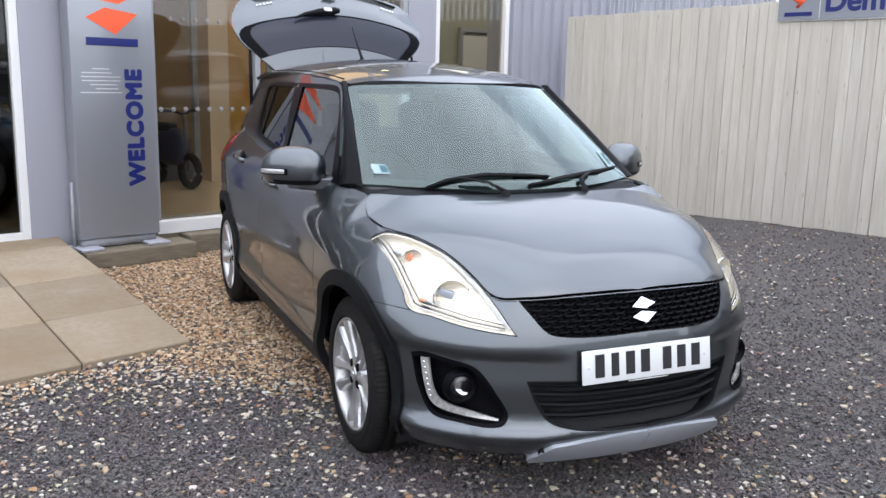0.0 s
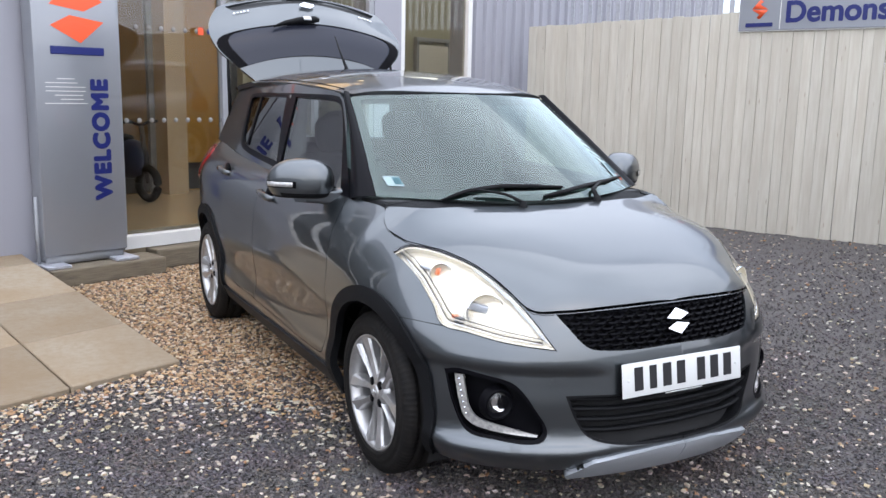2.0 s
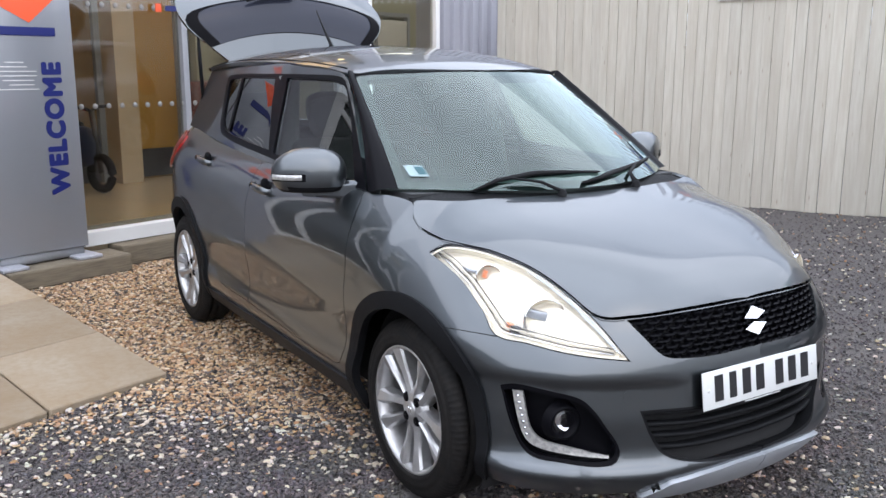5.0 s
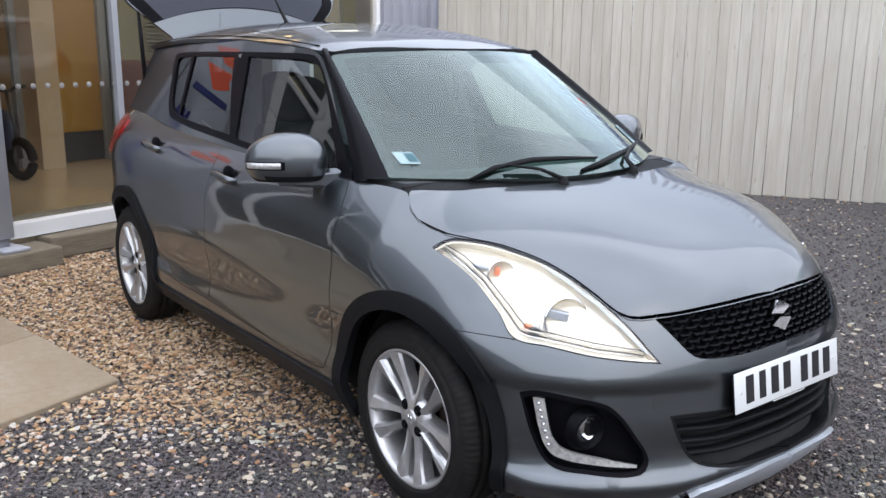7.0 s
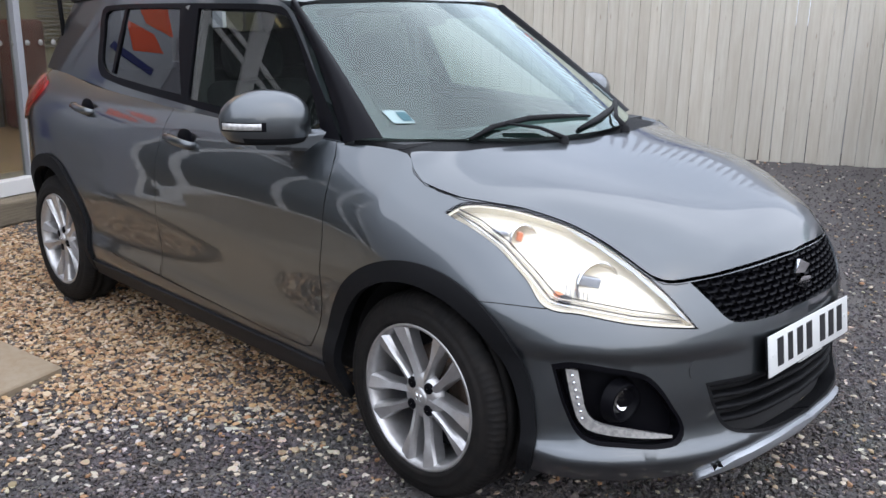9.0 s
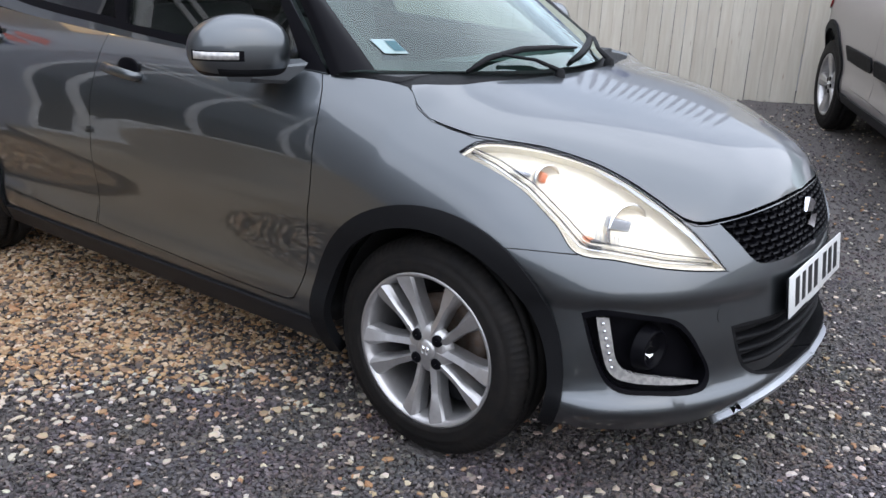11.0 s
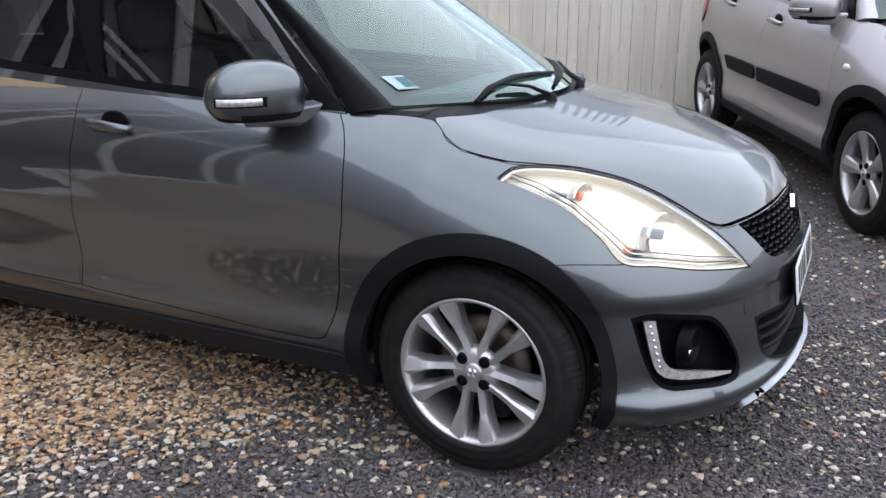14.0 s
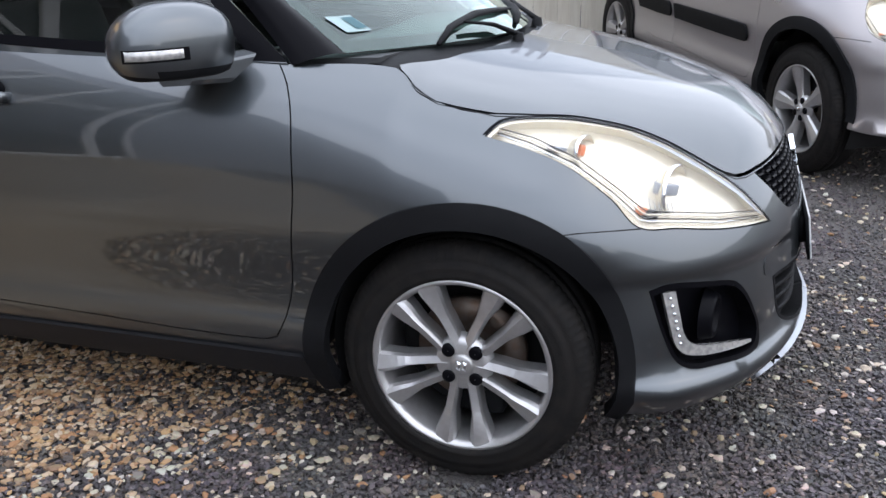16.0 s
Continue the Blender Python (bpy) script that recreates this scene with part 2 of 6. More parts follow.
def surface(fn, outline, step, holes=(), lift=0.0, depth=0.0, out=None, bm=None, fade=None):
    """A panel of the surface fn(u, v): triangulated inside the outline and outside the holes, lifted off the surface, with a rim of some depth.
    out: a vector or function that tells the outer side."""
    bm = bm or bmesh.new()
    loops = [list(outline)] + [list(h) for h in holes]
    verts, edges = [], []
    for lp in loops:
        k = len(verts)
        verts += lp
        edges += [(k + i, k + (i + 1) % len(lp)) for i in range(len(lp))]
    ring = np.array(verts)
    lo, hi = ring[:len(outline)].min(0), ring[:len(outline)].max(0)
    gu = np.arange(lo[0] + step * 0.5, hi[0], step)
    gv = np.arange(lo[1] + step * 0.5, hi[1], step)
    if len(gu) and len(gv):
        g = np.array(np.meshgrid(gu, gv)).reshape(2, -1).T
        ok = inside(loops[0], g)
        for h in loops[1:]:
            ok &= ~inside(h, g)
        g = g[ok]
        if len(g):
            keep = np.ones(len(g), bool)
            for p in ring:
                keep &= ((g - p) ** 2).sum(1) > (0.45 * step) ** 2
            verts += [tuple(p) for p in g[keep]]
    r = delaunay_2d_cdt([Vector(p) for p in verts], edges, [], 0, 1e-6)
    v2, tris = [tuple(v) for v in r[0]], r[2]
    if not tris:
        return bm
    cen = np.array([np.mean([v2[i] for i in t], axis=0) for t in tris])
    ok = inside(loops[0], cen)
    for h in loops[1:]:
        ok &= ~inside(h, cen)
    tris = [t for t, k in zip(tris, ok) if k]
    e = 1e-3
    pos, nor = {}, {}
    for i in {i for t in tris for i in t}:
        u, v = v2[i]
        p = Vector(fn(u, v))
        nrm = (Vector(fn(u + e, v)) - Vector(fn(u - e, v))).cross(Vector(fn(u, v + e)) - Vector(fn(u, v - e)))
        nrm = nrm.normalized() if nrm.length > 0 else Vector((0, 0, 1))
        o = out(p) if callable(out) else out
        if o is not None and nrm.dot(Vector(o)) < 0:
            nrm = -nrm
        d = lift if fade is None else lift * fade(u, v)
        pos[i], nor[i] = p + nrm * d, nrm
    layer = bm.verts.layers.float_vector.get("true_normal") or bm.verts.layers.float_vector.new("true_normal")
    bv = {i: bm.verts.new(p) for i, p in pos.items()}
    for i, v in bv.items():
        v[layer] = nor[i]
    count = {}
    for t in tris:
        a, b, c = t
        fnrm = (pos[b] - pos[a]).cross(pos[c] - pos[a])
        if abs(fnrm.dot(nor[a])) < 0.3 * fnrm.length:
            continue
        if fnrm.dot(nor[a]) < 0:
            a, b, c = a, c, b
        try:
            bm.faces.new((bv[a], bv[b], bv[c]))
        except ValueError:
            continue
        for x, y in ((a, b), (b, c), (c, a)):
            count[(x, y)] = 1
    if depth:
        low = {}
        for (x, y) in list(count):
            if (y, x) not in count:
                for k in (x, y):
                    if k not in low:
                        low[k] = bm.verts.new(pos[k] - nor[k] * depth)
                        low[k, 0] = bm.verts.new(pos[k])
                bm.faces.new((low[y, 0], low[x, 0], low[x], low[y]))
    return bm


def box(bm, size, at=(0, 0, 0), bevel=0.0, rot=None, seg=2):
    """A bevelled block added to bm."""
    m = Matrix.Translation(at) @ (rot or Matrix()) @ Matrix.Diagonal((*size, 1))
    r = bmesh.ops.create_cube(bm, size=1.0, matrix=m)
    if bevel:
        es = {e for v in r["verts"] for e in v.link_edges}
        bmesh.ops.bevel(bm, geom=list(es), offset=bevel, segments=seg, profile=0.5, affect="EDGES")
    return bm


def cyl(bm, r, depth, m=None, seg=32, r2=None, caps=True):
    bmesh.ops.create_cone(bm, cap_ends=caps, segments=seg, radius1=r, radius2=r if r2 is None else r2, depth=depth, matrix=m or Matrix())
    return bm


def lathe(bm, profile, seg=48, m=None):
    """Turns (radius, height) pairs about z."""
    m = m or Matrix()
    rings = []
    for r, h in profile:
        rings.append([bm.verts.new(m @ Vector((r * math.cos(6.2831853 * i / seg), r * math.sin(6.2831853 * i / seg), h))) for i in range(seg)])
    for a, b in zip(rings, rings[1:]):
        for i in range(seg):
            bm.faces.new((a[i], a[(i + 1) % seg], b[(i + 1) % seg], b[i]))
    return bm


def tube(bm, pts, radius, seg=8, flat=1.0, up=(0, 0, 1)):
    """A swept tube through pts; radius may be a list, flat squeezes it along up."""
    pts = [Vector(p) for p in pts]
    rad = radius if isinstance(radius, (list, tuple)) else [radius] * len(pts)
    rings = []
    for i, p in enumerate(pts):
        d = (pts[min(i + 1, len(pts) - 1)] - pts[max(i - 1, 0)]).normalized()
        a = d.cross(Vector(up))
        a = a.normalized() if a.length > 1e-6 else d.orthogonal().normalized()
        b = d.cross(a).normalized()
        rings.append([bm.verts.new(p + (a * math.cos(6.2831853 * k / seg) + b * math.sin(6.2831853 * k / seg) * flat) * rad[i]) for k in range(seg)])
    for r0, r1 in zip(rings, rings[1:]):
        for k in range(seg):
            bm.faces.new((r0[k], r0[(k + 1) % seg], r1[(k + 1) % seg], r1[k]))
    bm.faces.new(rings[0][::-1])
    bm.faces.new(rings[-1])
    bmesh.ops.recalc_face_normals(bm, faces=bm.faces)
    return bm


def prism(bm, poly, depth, m=None):
    """A flat polygon (x, y) raised by depth along z."""
    m = m or Matrix()
    a = [bm.verts.new(m @ Vector((x, y, 0))) for x, y in poly]
    b = [bm.verts.new(m @ Vector((x, y, depth))) for x, y in poly]
    n = len(poly)
    bm.faces.new(b)
    bm.faces.new(a[::-1])
    for i in range(n):
        bm.faces.new((a[i], a[(i + 1) % n], b[(i + 1) % n], b[i]))
    bmesh.ops.recalc_face_normals(bm, faces=bm.faces)
    return bm


def lettering(text, size, m, material, parent, name="lettering", label="", extrude=0.002, bold=0.0, spacing=1.0):
    """Words in the built-in font as a mesh, centred on m."""
    c = bpy.data.curves.new(name, "FONT")
    c.body, c.size, c.extrude = text, size, extrude
    c.space_character = spacing
    c.align_x, c.align_y = "CENTER", "CENTER"
    tmp = bpy.data.objects.new(name, c)
    scene.collection.objects.link(tmp)
    me = bpy.data.meshes.new_from_object(tmp.evaluated_get(bpy.context.evaluated_depsgraph_get()))
    bpy.data.objects.remove(tmp)
    if bold:
        # a heavier stroke: the letters again on a small circle round their place
        bm = bmesh.new()
        for i in range(13):
            k = len(bm.verts)
            bm.from_mesh(me)
            bm.verts.ensure_lookup_table()
            a = 0.5236 * i
            bmesh.ops.translate(bm, vec=(bold * math.cos(a) if i else 0, bold * math.sin(a) if i else 0, 0.0001 * i), verts=bm.verts[k:])
        bm.to_mesh(me)
        bm.free()
    me.materials.clear()
    me.materials.append(material)
    ob = new(name, me)
    ob.parent = parent
    ob.matrix_local = m
    if label:
        tagged(ob, label)
    return ob


def thing(name, label, category, m=None, group="", kind=""):
    ob = new(name)
    ob.empty_display_size = 0.1
    if m is not None:
        ob.matrix_world = m
    return tagged(ob, label, category, group, kind)

# ---- the hatchback's body as smooth surfaces: x outwards, y to the rear from the front axle, z up ----
PLAN = [(0.822, 0.0), (0.785, -0.26), (0.716, -0.42), (0.62, -0.545), (0.50, -0.635), (0.36, -0.698), (0.2, -0.735), (0.0, -0.750)]
REAR = [(0.824, 0.4), (0.822, 1.2), (0.815, 2.0), (0.80, 2.45), (0.77, 2.72), (0.69, 2.90), (0.5, 2.99), (0.0, 3.04)]
keys, arc = [(0.0, PLAN[0])], 0.0
for a, b in zip(PLAN, PLAN[1:]):
    arc -= math.hypot(b[0] - a[0], b[1] - a[1])
    keys.insert(0, (arc, b))
NOSE = arc
arc = 0.0
for a, b in zip([PLAN[0]] + REAR, REAR):
    arc += math.hypot(b[0] - a[0], b[1] - a[1])
    keys.append((arc, b))
TAIL = arc
plan_line = spline(keys)
# crest: how far it lies inside the plan line, its height, where the shoulder begins, how round it is
crest = spline([(NOSE, (0.068, 0.722, 0.50, 2.0)), (-1.03, (0.068, 0.717, 0.50, 2.0)), (-0.82, (0.070, 0.704, 0.50, 2.0)), (-0.72, (0.078, 0.704, 0.50, 1.9)), (-0.635, (0.125, 0.750, 0.50, 1.8)), (-0.52, (0.158, 0.800, 0.50, 1.75)),
                (-0.40, (0.173, 0.834, 0.53, 1.75)), (-0.27, (0.170, 0.855, 0.60, 1.8)), (-0.16, (0.150, 0.863, 0.64, 1.85)), (0.0, (0.125, 0.875, 0.67, 1.9)), (0.10, (0.135, 0.908, 0.68, 2.1)),
                (0.17, (0.160, 0.958, 0.69, 2.2)), (0.43, (0.114, 0.968, 0.71, 2.6)), (1.2, (0.10, 0.985, 0.72, 2.8)), (2.1, (0.130, 1.02, 0.74, 2.8)), (2.6, (0.146, 1.06, 0.76, 2.8)), (TAIL, (0.08, 1.08, 0.78, 2.5))])
low_side = spline([(0.18, -0.075), (0.25, -0.036), (0.31, -0.012), (0.355, -0.008), (0.42, -0.018), (0.49, -0.014), (0.60, 0.003), (0.72, 0.0), (1.2, 0.0)])
low_front = spline([(0.16, -0.050), (0.21, -0.004), (0.25, 0.022), (0.275, 0.027), (0.30, 0.018), (0.33, 0.010), (0.42, 0.009), (0.49, 0.003), (0.55, 0.0), (0.7, 0.0), (1.2, 0.0)])


def ease(a, b, t):
    q = min(1, max(0, (t - a) / (b - a)))
    return q * q * (3 - 2 * q)


def shell(s, z):
    """The lower body at s metres along its plan line (0 at the front axle, minus towards the nose) and height z."""
    p = plan_line(s)
    t = plan_line(s + 0.004) - plan_line(s - 0.004)
    n = np.array((t[1], -t[0])) / max(1e-9, math.hypot(t[0], t[1]))
    dc, zc, zs, pw = crest(s)
    w = ease(-0.5, -0.2, s)
    off = low_side(z) * w + low_front(z) * (1 - w)
    if z > zs:
        q = (z - zs) / (zc - zs)
        off -= dc * (q ** pw if q < 1 else 1 + pw * (q - 1))
    # the bumper steps in below a crease, round the fog lamps
    off -= 0.017 * ease(-0.20, -0.50, s) * ease(-1.02, -0.86, s) * ease(0.548, 0.512, z) * ease(0.262, 0.292, z)
    q = p + n * off
    return (q[0], q[1], z)


hood_mid = spline([(-0.682, 0.722), (-0.64, 0.765), (-0.55, 0.822), (-0.4, 0.870), (-0.2, 0.918), (0.0, 0.955), (0.15, 0.983), (0.4, 1.03)])
rim = []
for i in range(60):
    s = NOSE + (0.2 - NOSE) * i / 59
    a = shell(s, crest(s)[1])
    rim.append((a[1], (a[0], a[2])))
rim = [r for i, r in enumerate(rim) if i == 0 or r[0] > rim[i - 1][0] + 1e-4]
hood_rim = spline(rim)


def hood(x, y):
    """The bonnet over the plan."""
    xe, ze = hood_rim(y)
    q = abs(x) / max(0.02, xe)
    zc = hood_mid(y)
    return (x, y, zc - (zc - ze) * (0.25 * q * q + 0.75 * q ** 5))


def flank(y, z):
    """The glasshouse's side: windows, pillars."""
    h = z - 0.97
    return (0.722 - 0.335 * h - 0.05 * h * h - 0.022 * ((y - 1.1) / 1.0) ** 2 - 0.19 * h * max(0.0, 1.5 - y), y, z)


def screen(x, z):
    """The windscreen."""
    h = z - 0.99
    return (x, 0.06 + 1.50 * h + 0.28 * h * h + (0.62 + 0.35 * h) * x * x, z)


roof_mid = spline([(0.6, 1.362), (0.70, 1.391), (0.82, 1.427), (1.1, 1.476), (1.5, 1.505), (1.9, 1.512), (2.3, 1.502), (2.75, 1.462)])


def roof(x, y):
    q = abs(x) / 0.565
    return (x, y, roof_mid(y) - 0.055 * q * q - 0.03 * q ** 6)

# outlines on those surfaces
LAMP = rounded([(-0.800, 0.598, 0), (-0.629, 0.613), (-0.496, 0.632), (-0.400, 0.645), (-0.343, 0.703), (-0.250, 0.765), (-0.153, 0.804), (-0.054, 0.830, 0),
                (-0.085, 0.854), (-0.163, 0.8595), (-0.277, 0.8505), (-0.403, 0.830), (-0.522, 0.796), (-0.635, 0.746), (-0.718, 0.688)], 0.02)
GRILLE = rounded([(NOSE, 0.595, 0), (-1.08, 0.590), (-0.96, 0.594), (-0.905, 0.606), (-0.848, 0.660), (-0.806, 0.701, 0), (-0.98, 0.712), (-1.12, 0.717), (NOSE, 0.719, 0)], 0.02)
LOW_GRILLE = rounded([(NOSE, 0.452, 0), (-1.0, 0.452), (-0.838, 0.448, 0), (-0.872, 0.37), (-0.915, 0.312), (-1.0, 0.288), (-1.12, 0.278), (NOSE, 0.276, 0)], 0.02)
BEZEL = rounded([(-0.425, 0.503, 0), (-0.472, 0.514), (-0.57, 0.505), (-0.66, 0.488), (-0.70, 0.458), (-0.740, 0.405), (-0.783, 0.330), (-0.758, 0.293), (-0.613, 0.297), (-0.515, 0.313), (-0.467, 0.385)], 0.02)
DRL = rounded([(-0.462, 0.493, 0), (-0.494, 0.493, 0), (-0.506, 0.44), (-0.522, 0.385), (-0.552, 0.356), (-0.65, 0.336), (-0.752, 0.318, 0), (-0.750, 0.311, 0), (-0.64, 0.319), (-0.538, 0.333), (-0.504, 0.358), (-0.482, 0.415)], 0.012)
FRONT_DOOR = rounded([(0.432, 0.9665, 0), (0.40, 0.93), (0.374, 0.862), (0.366, 0.74), (0.374, 0.642), (0.402, 0.45), (0.446, 0.338), (0.475, 0.328), (0.7, 0.327), (0.95, 0.336), (1.36, 0.347), (1.408, 0.351, 0), (1.40, 0.5), (1.387, 0.758), (1.372, 0.88), (1.40, 0.9885, 0), (0.9, 0.977)], 0.04)
REAR_DOOR = rounded([(1.415, 0.351, 0), (1.46, 0.350), (1.74, 0.353), (1.86, 0.370), (1.94, 0.43), (1.99, 0.53), (2.06, 0.66), (2.16, 0.77), (2.21, 0.86), (2.18, 0.95), (2.12, 1.0195, 0), (1.8, 1.007), (1.408, 0.9885, 0), (1.38, 0.88), (1.395, 0.758), (1.407, 0.5)], 0.04)
FRONT_GLASS = rounded([(0.52, 0.992, 0), (0.865, 1.312), (0.97, 1.342), (1.08, 1.35), (1.425, 1.353, 0), (1.375, 1.18), (1.328, 1.03, 0), (1.0, 1.014)], 0.05)
REAR_GLASS = rounded([(1.385, 1.040, 0), (1.48, 1.2), (1.555, 1.353, 0), (1.9, 1.352), (2.19, 1.343), (2.23, 1.330), (2.19, 1.23), (2.14, 1.13), (2.06, 1.087), (1.75, 1.060)], 0.05)
DAYLIGHT = rounded([(0.415, 0.972, 0), (0.62, 1.130), (0.87, 1.325), (0.94, 1.362), (1.2, 1.371), (1.9, 1.370), (2.22, 1.361), (2.28, 1.343), (2.23, 1.22), (2.18, 1.115), (2.09, 1.062), (1.4, 1.012), (0.9, 0.985)], 0.05)
SIDE_PANEL = rounded([(0.415, 0.970, 0), (0.62, 1.132), (0.86, 1.335), (0.97, 1.383), (1.2, 1.409), (1.6, 1.424), (2.1, 1.420), (2.5, 1.398), (2.66, 1.38, 0), (2.74, 1.2), (2.80, 1.07, 0), (2.4, 1.045), (1.9, 1.01), (1.2, 0.984), (0.8, 0.975)], 0.06)


def circle(cy, cz, r, a0=0, a1=360, n=40):
    return [(cy + r * math.cos(radians(a0 + (a1 - a0) * i / n)), cz + r * math.sin(radians(a0 + (a1 - a0) * i / n))) for i in range(n + (a1 - a0 < 360))]


def arch_hole(cy, r):
    return circle(cy, 0.310, r, -40, 220, 48)


def arch_band(cy, r0, r1, a0, a1):
    """The trim round a wheel arch, slimmer towards its front foot."""
    outer = []
    for i in range(45):
        a = a0 + (a1 - a0) * i / 44
        r = r1 - 0.018 * ease(115, 175, a)
        outer.append((cy + r * math.cos(radians(a)), 0.310 + r * math.sin(radians(a))))
    return outer + circle(cy, 0.310, r0, a1, a0, 44)


def crest_edge(s0, s1, n):
    return [(s0 + (s1 - s0) * i / n, crest(s0 + (s1 - s0) * i / n)[1]) for i in range(n + 1)]


def superellipsoid(bm, size, m, e=0.7, nu=28, nv=16):
    """A soft, boxy ball of the given half sizes."""
    def pw(c):
        return math.copysign(abs(c) ** e, c)
    rings = []
    for j in range(1, nv):
        b = -math.pi / 2 + math.pi * j / nv
        rings.append([bm.verts.new(m @ Vector((size[0] * pw(math.cos(b)) * pw(math.cos(a)), size[1] * pw(math.cos(b)) * pw(math.sin(a)), size[2] * pw(math.sin(b)))))
                      for a in (6.2831853 * i / nu for i in range(nu))])
    lo, hi = bm.verts.new(m @ Vector((0, 0, -size[2]))), bm.verts.new(m @ Vector((0, 0, size[2])))
    for r0, r1 in zip(rings, rings[1:]):
        for i in range(nu):
            bm.faces.new((r0[i], r0[(i + 1) % nu], r1[(i + 1) % nu], r1[i]))
    for i in range(nu):
        bm.faces.new((lo, rings[0][(i + 1) % nu], rings[0][i]))
        bm.faces.new((hi, rings[-1][i], rings[-1][(i + 1) % nu]))
    return bm


def make_wheel(car, at, side, tyre_r=0.300, rim_r=0.212, width=0.19, spokes=5, twin=True, lugs=4, turn=0.0, lug_turn=0.0):
    """Alloy wheel with its outer face towards side (-1 or 1)."""
    wheel = new("wheel")
    wheel.parent = car
    wheel.matrix_local = pose(*at, 0, 90 * side, 0) @ pose(0, 0, 0, 0, 0, turn)
    h, R = width / 2, tyre_r
    # sidewall with ridges, then the tread: every third strip of the shoulder is a groove
    wall = [(rim_r - 0.008, h - 0.018), (rim_r + 0.005, h - 0.004), (rim_r + 0.013, h + 0.003), (rim_r + 0.016, h + 0.001), (rim_r + 0.03, h + 0.004), (R - 0.045, h + 0.001), (R - 0.042, h - 0.003), (R - 0.034, h - 0.003)]
    tread = [(R - 0.022, h - 0.006), (R - 0.010, h - 0.016), (R - 0.003, h - 0.028), (R, h - 0.040), (R, h - 0.052)]
    rest = [(R - 0.008, h - 0.053), (R - 0.008, h - 0.060), (R, h - 0.061), (R, 0.006), (R - 0.008, 0.005), (R - 0.008, -0.005), (R, -0.006), (R, -h + 0.04), (R - 0.02, -h + 0.01), (rim_r + 0.02, -h), (rim_r - 0.005, -h + 0.02)]
    bm = bmesh.new()
    rings = []
    for (r, y), cut in [(p, 0) for p in wall] + [(p, 1) for p in tread] + [(p, 0) for p in rest]:
        rings.append([bm.verts.new(((r - (0.0032 if cut and i % 3 == 0 else 0)) * math.cos(6.2831853 * i / 288), (r - (0.0032 if cut and i % 3 == 0 else 0)) * math.sin(6.2831853 * i / 288), y)) for i in range(288)])
    for ra, rb in zip(rings, rings[1:]):
        for i in range(288):
            bm.faces.new((ra[i], ra[(i + 1) % 288], rb[(i + 1) % 288], rb[i]))
    part("tyre", bm, RUBBER, wheel)
    bm = lathe(bmesh.new(), [(rim_r + 0.004, h - 0.012), (rim_r + 0.002, h - 0.004), (rim_r - 0.006, h - 0.005), (rim_r - 0.014, h - 0.02), (rim_r - 0.02, h - 0.06), (rim_r - 0.02, -h + 0.03), (rim_r, -h + 0.02)], 72)
    lathe(bm, [(0.001, h - 0.020), (0.05, h - 0.022), (0.064, h - 0.028), (0.072, h - 0.05)], 40)
    bmesh.ops.recalc_face_normals(bm, faces=bm.faces)
    part("rim", bm, ALLOY, wheel, "silver alloy rim with five twin spokes" if twin else "silver alloy rim with five spokes")
    zc = spline([(0.03, h - 0.024), (0.10, h - 0.022), (0.16, h - 0.014), (rim_r - 0.004, h - 0.008)])
    for i in range(spokes):
        for t in ((-1, 1) if twin else (0,)):
            a0 = 6.2831853 * i / spokes
            c, d = Vector((math.cos(a0), math.sin(a0), 0)), Vector((-math.sin(a0), math.cos(a0), 0))
            bm = bmesh.new()
            rows = []
            for j in range(11):
                q = j / 10
                r = 0.03 + (rim_r - 0.004 - 0.03) * q
                if twin:
                    off = t * (0.0165 + 0.0300 * q)
                    w = 0.0125 + 0.003 * q + 0.0125 * ease(0.5, 0.95, q)
                    ridge = -t * 0.45 * w
                else:
                    off, w, ridge = 0.0, 0.024 + 0.026 * ease(0.15, 1.0, q), 0.0
                z = zc(r)
                rr = math.sqrt(max(0, r * r - off * off)) if q > 0.5 else r
                rows.append([bm.verts.new(c * rr + d * (off + x) + Vector((0, 0, z + y))) for x, y in
                             ((-w, -0.048), (-w, -0.013), (-w * 0.80, -0.004), (ridge, 0.003), (w * 0.80, -0.004), (w, -0.013), (w, -0.048))])
            for ra, rb in zip(rows, rows[1:]):
                for k in range(6):
                    bm.faces.new((ra[k], rb[k], rb[k + 1], ra[k + 1]))
            bmesh.ops.recalc_face_normals(bm, faces=bm.faces)
            part("spoke", bm, ALLOY, wheel, smooth=False)
    for i in range(lugs):
        a = 6.2831853 * (i + 0.5) / lugs + radians(lug_turn)
        part("wheel_nut", lathe(bmesh.new(), [(0.001, h - 0.0175), (0.010, h - 0.0175), (0.0155, h - 0.019), (0.0175, h - 0.026)], 14, pose(0.046 * math.cos(a), 0.046 * math.sin(a), 0.0)), GLOSSBLACK, wheel)
    bm = bmesh.new()
    lathe(bm, [(0.001, h - 0.0145), (0.022, h - 0.015), (0.028, h - 0.019), (0.028, h - 0.03)], 28)
    part("centre_cap", bm, ALLOY, wheel)
    bm = bmesh.new()
    for y in (-0.007, 0.007):
        prism(bm, [(-0.013, y - 0.004), (0.008, y - 0.006), (0.013, y + 0.004), (-0.008, y + 0.006)], 0.0015, pose(0, 0, h - 0.0152))
    part("badge", bm, CHROME, wheel)
    bm = lathe(bmesh.new(), [(0.03, -0.012), (0.06, -0.012), (0.062, -0.006), (0.132, -0.006), (0.134, -0.028), (0.03, -0.028)], 48)
    part("brake_disc", bm, BROWN_DISC, wheel)
    bm = box(bmesh.new(), (0.075, 0.13, 0.07), at=(0.12, 0.02, -0.02), bevel=0.015)
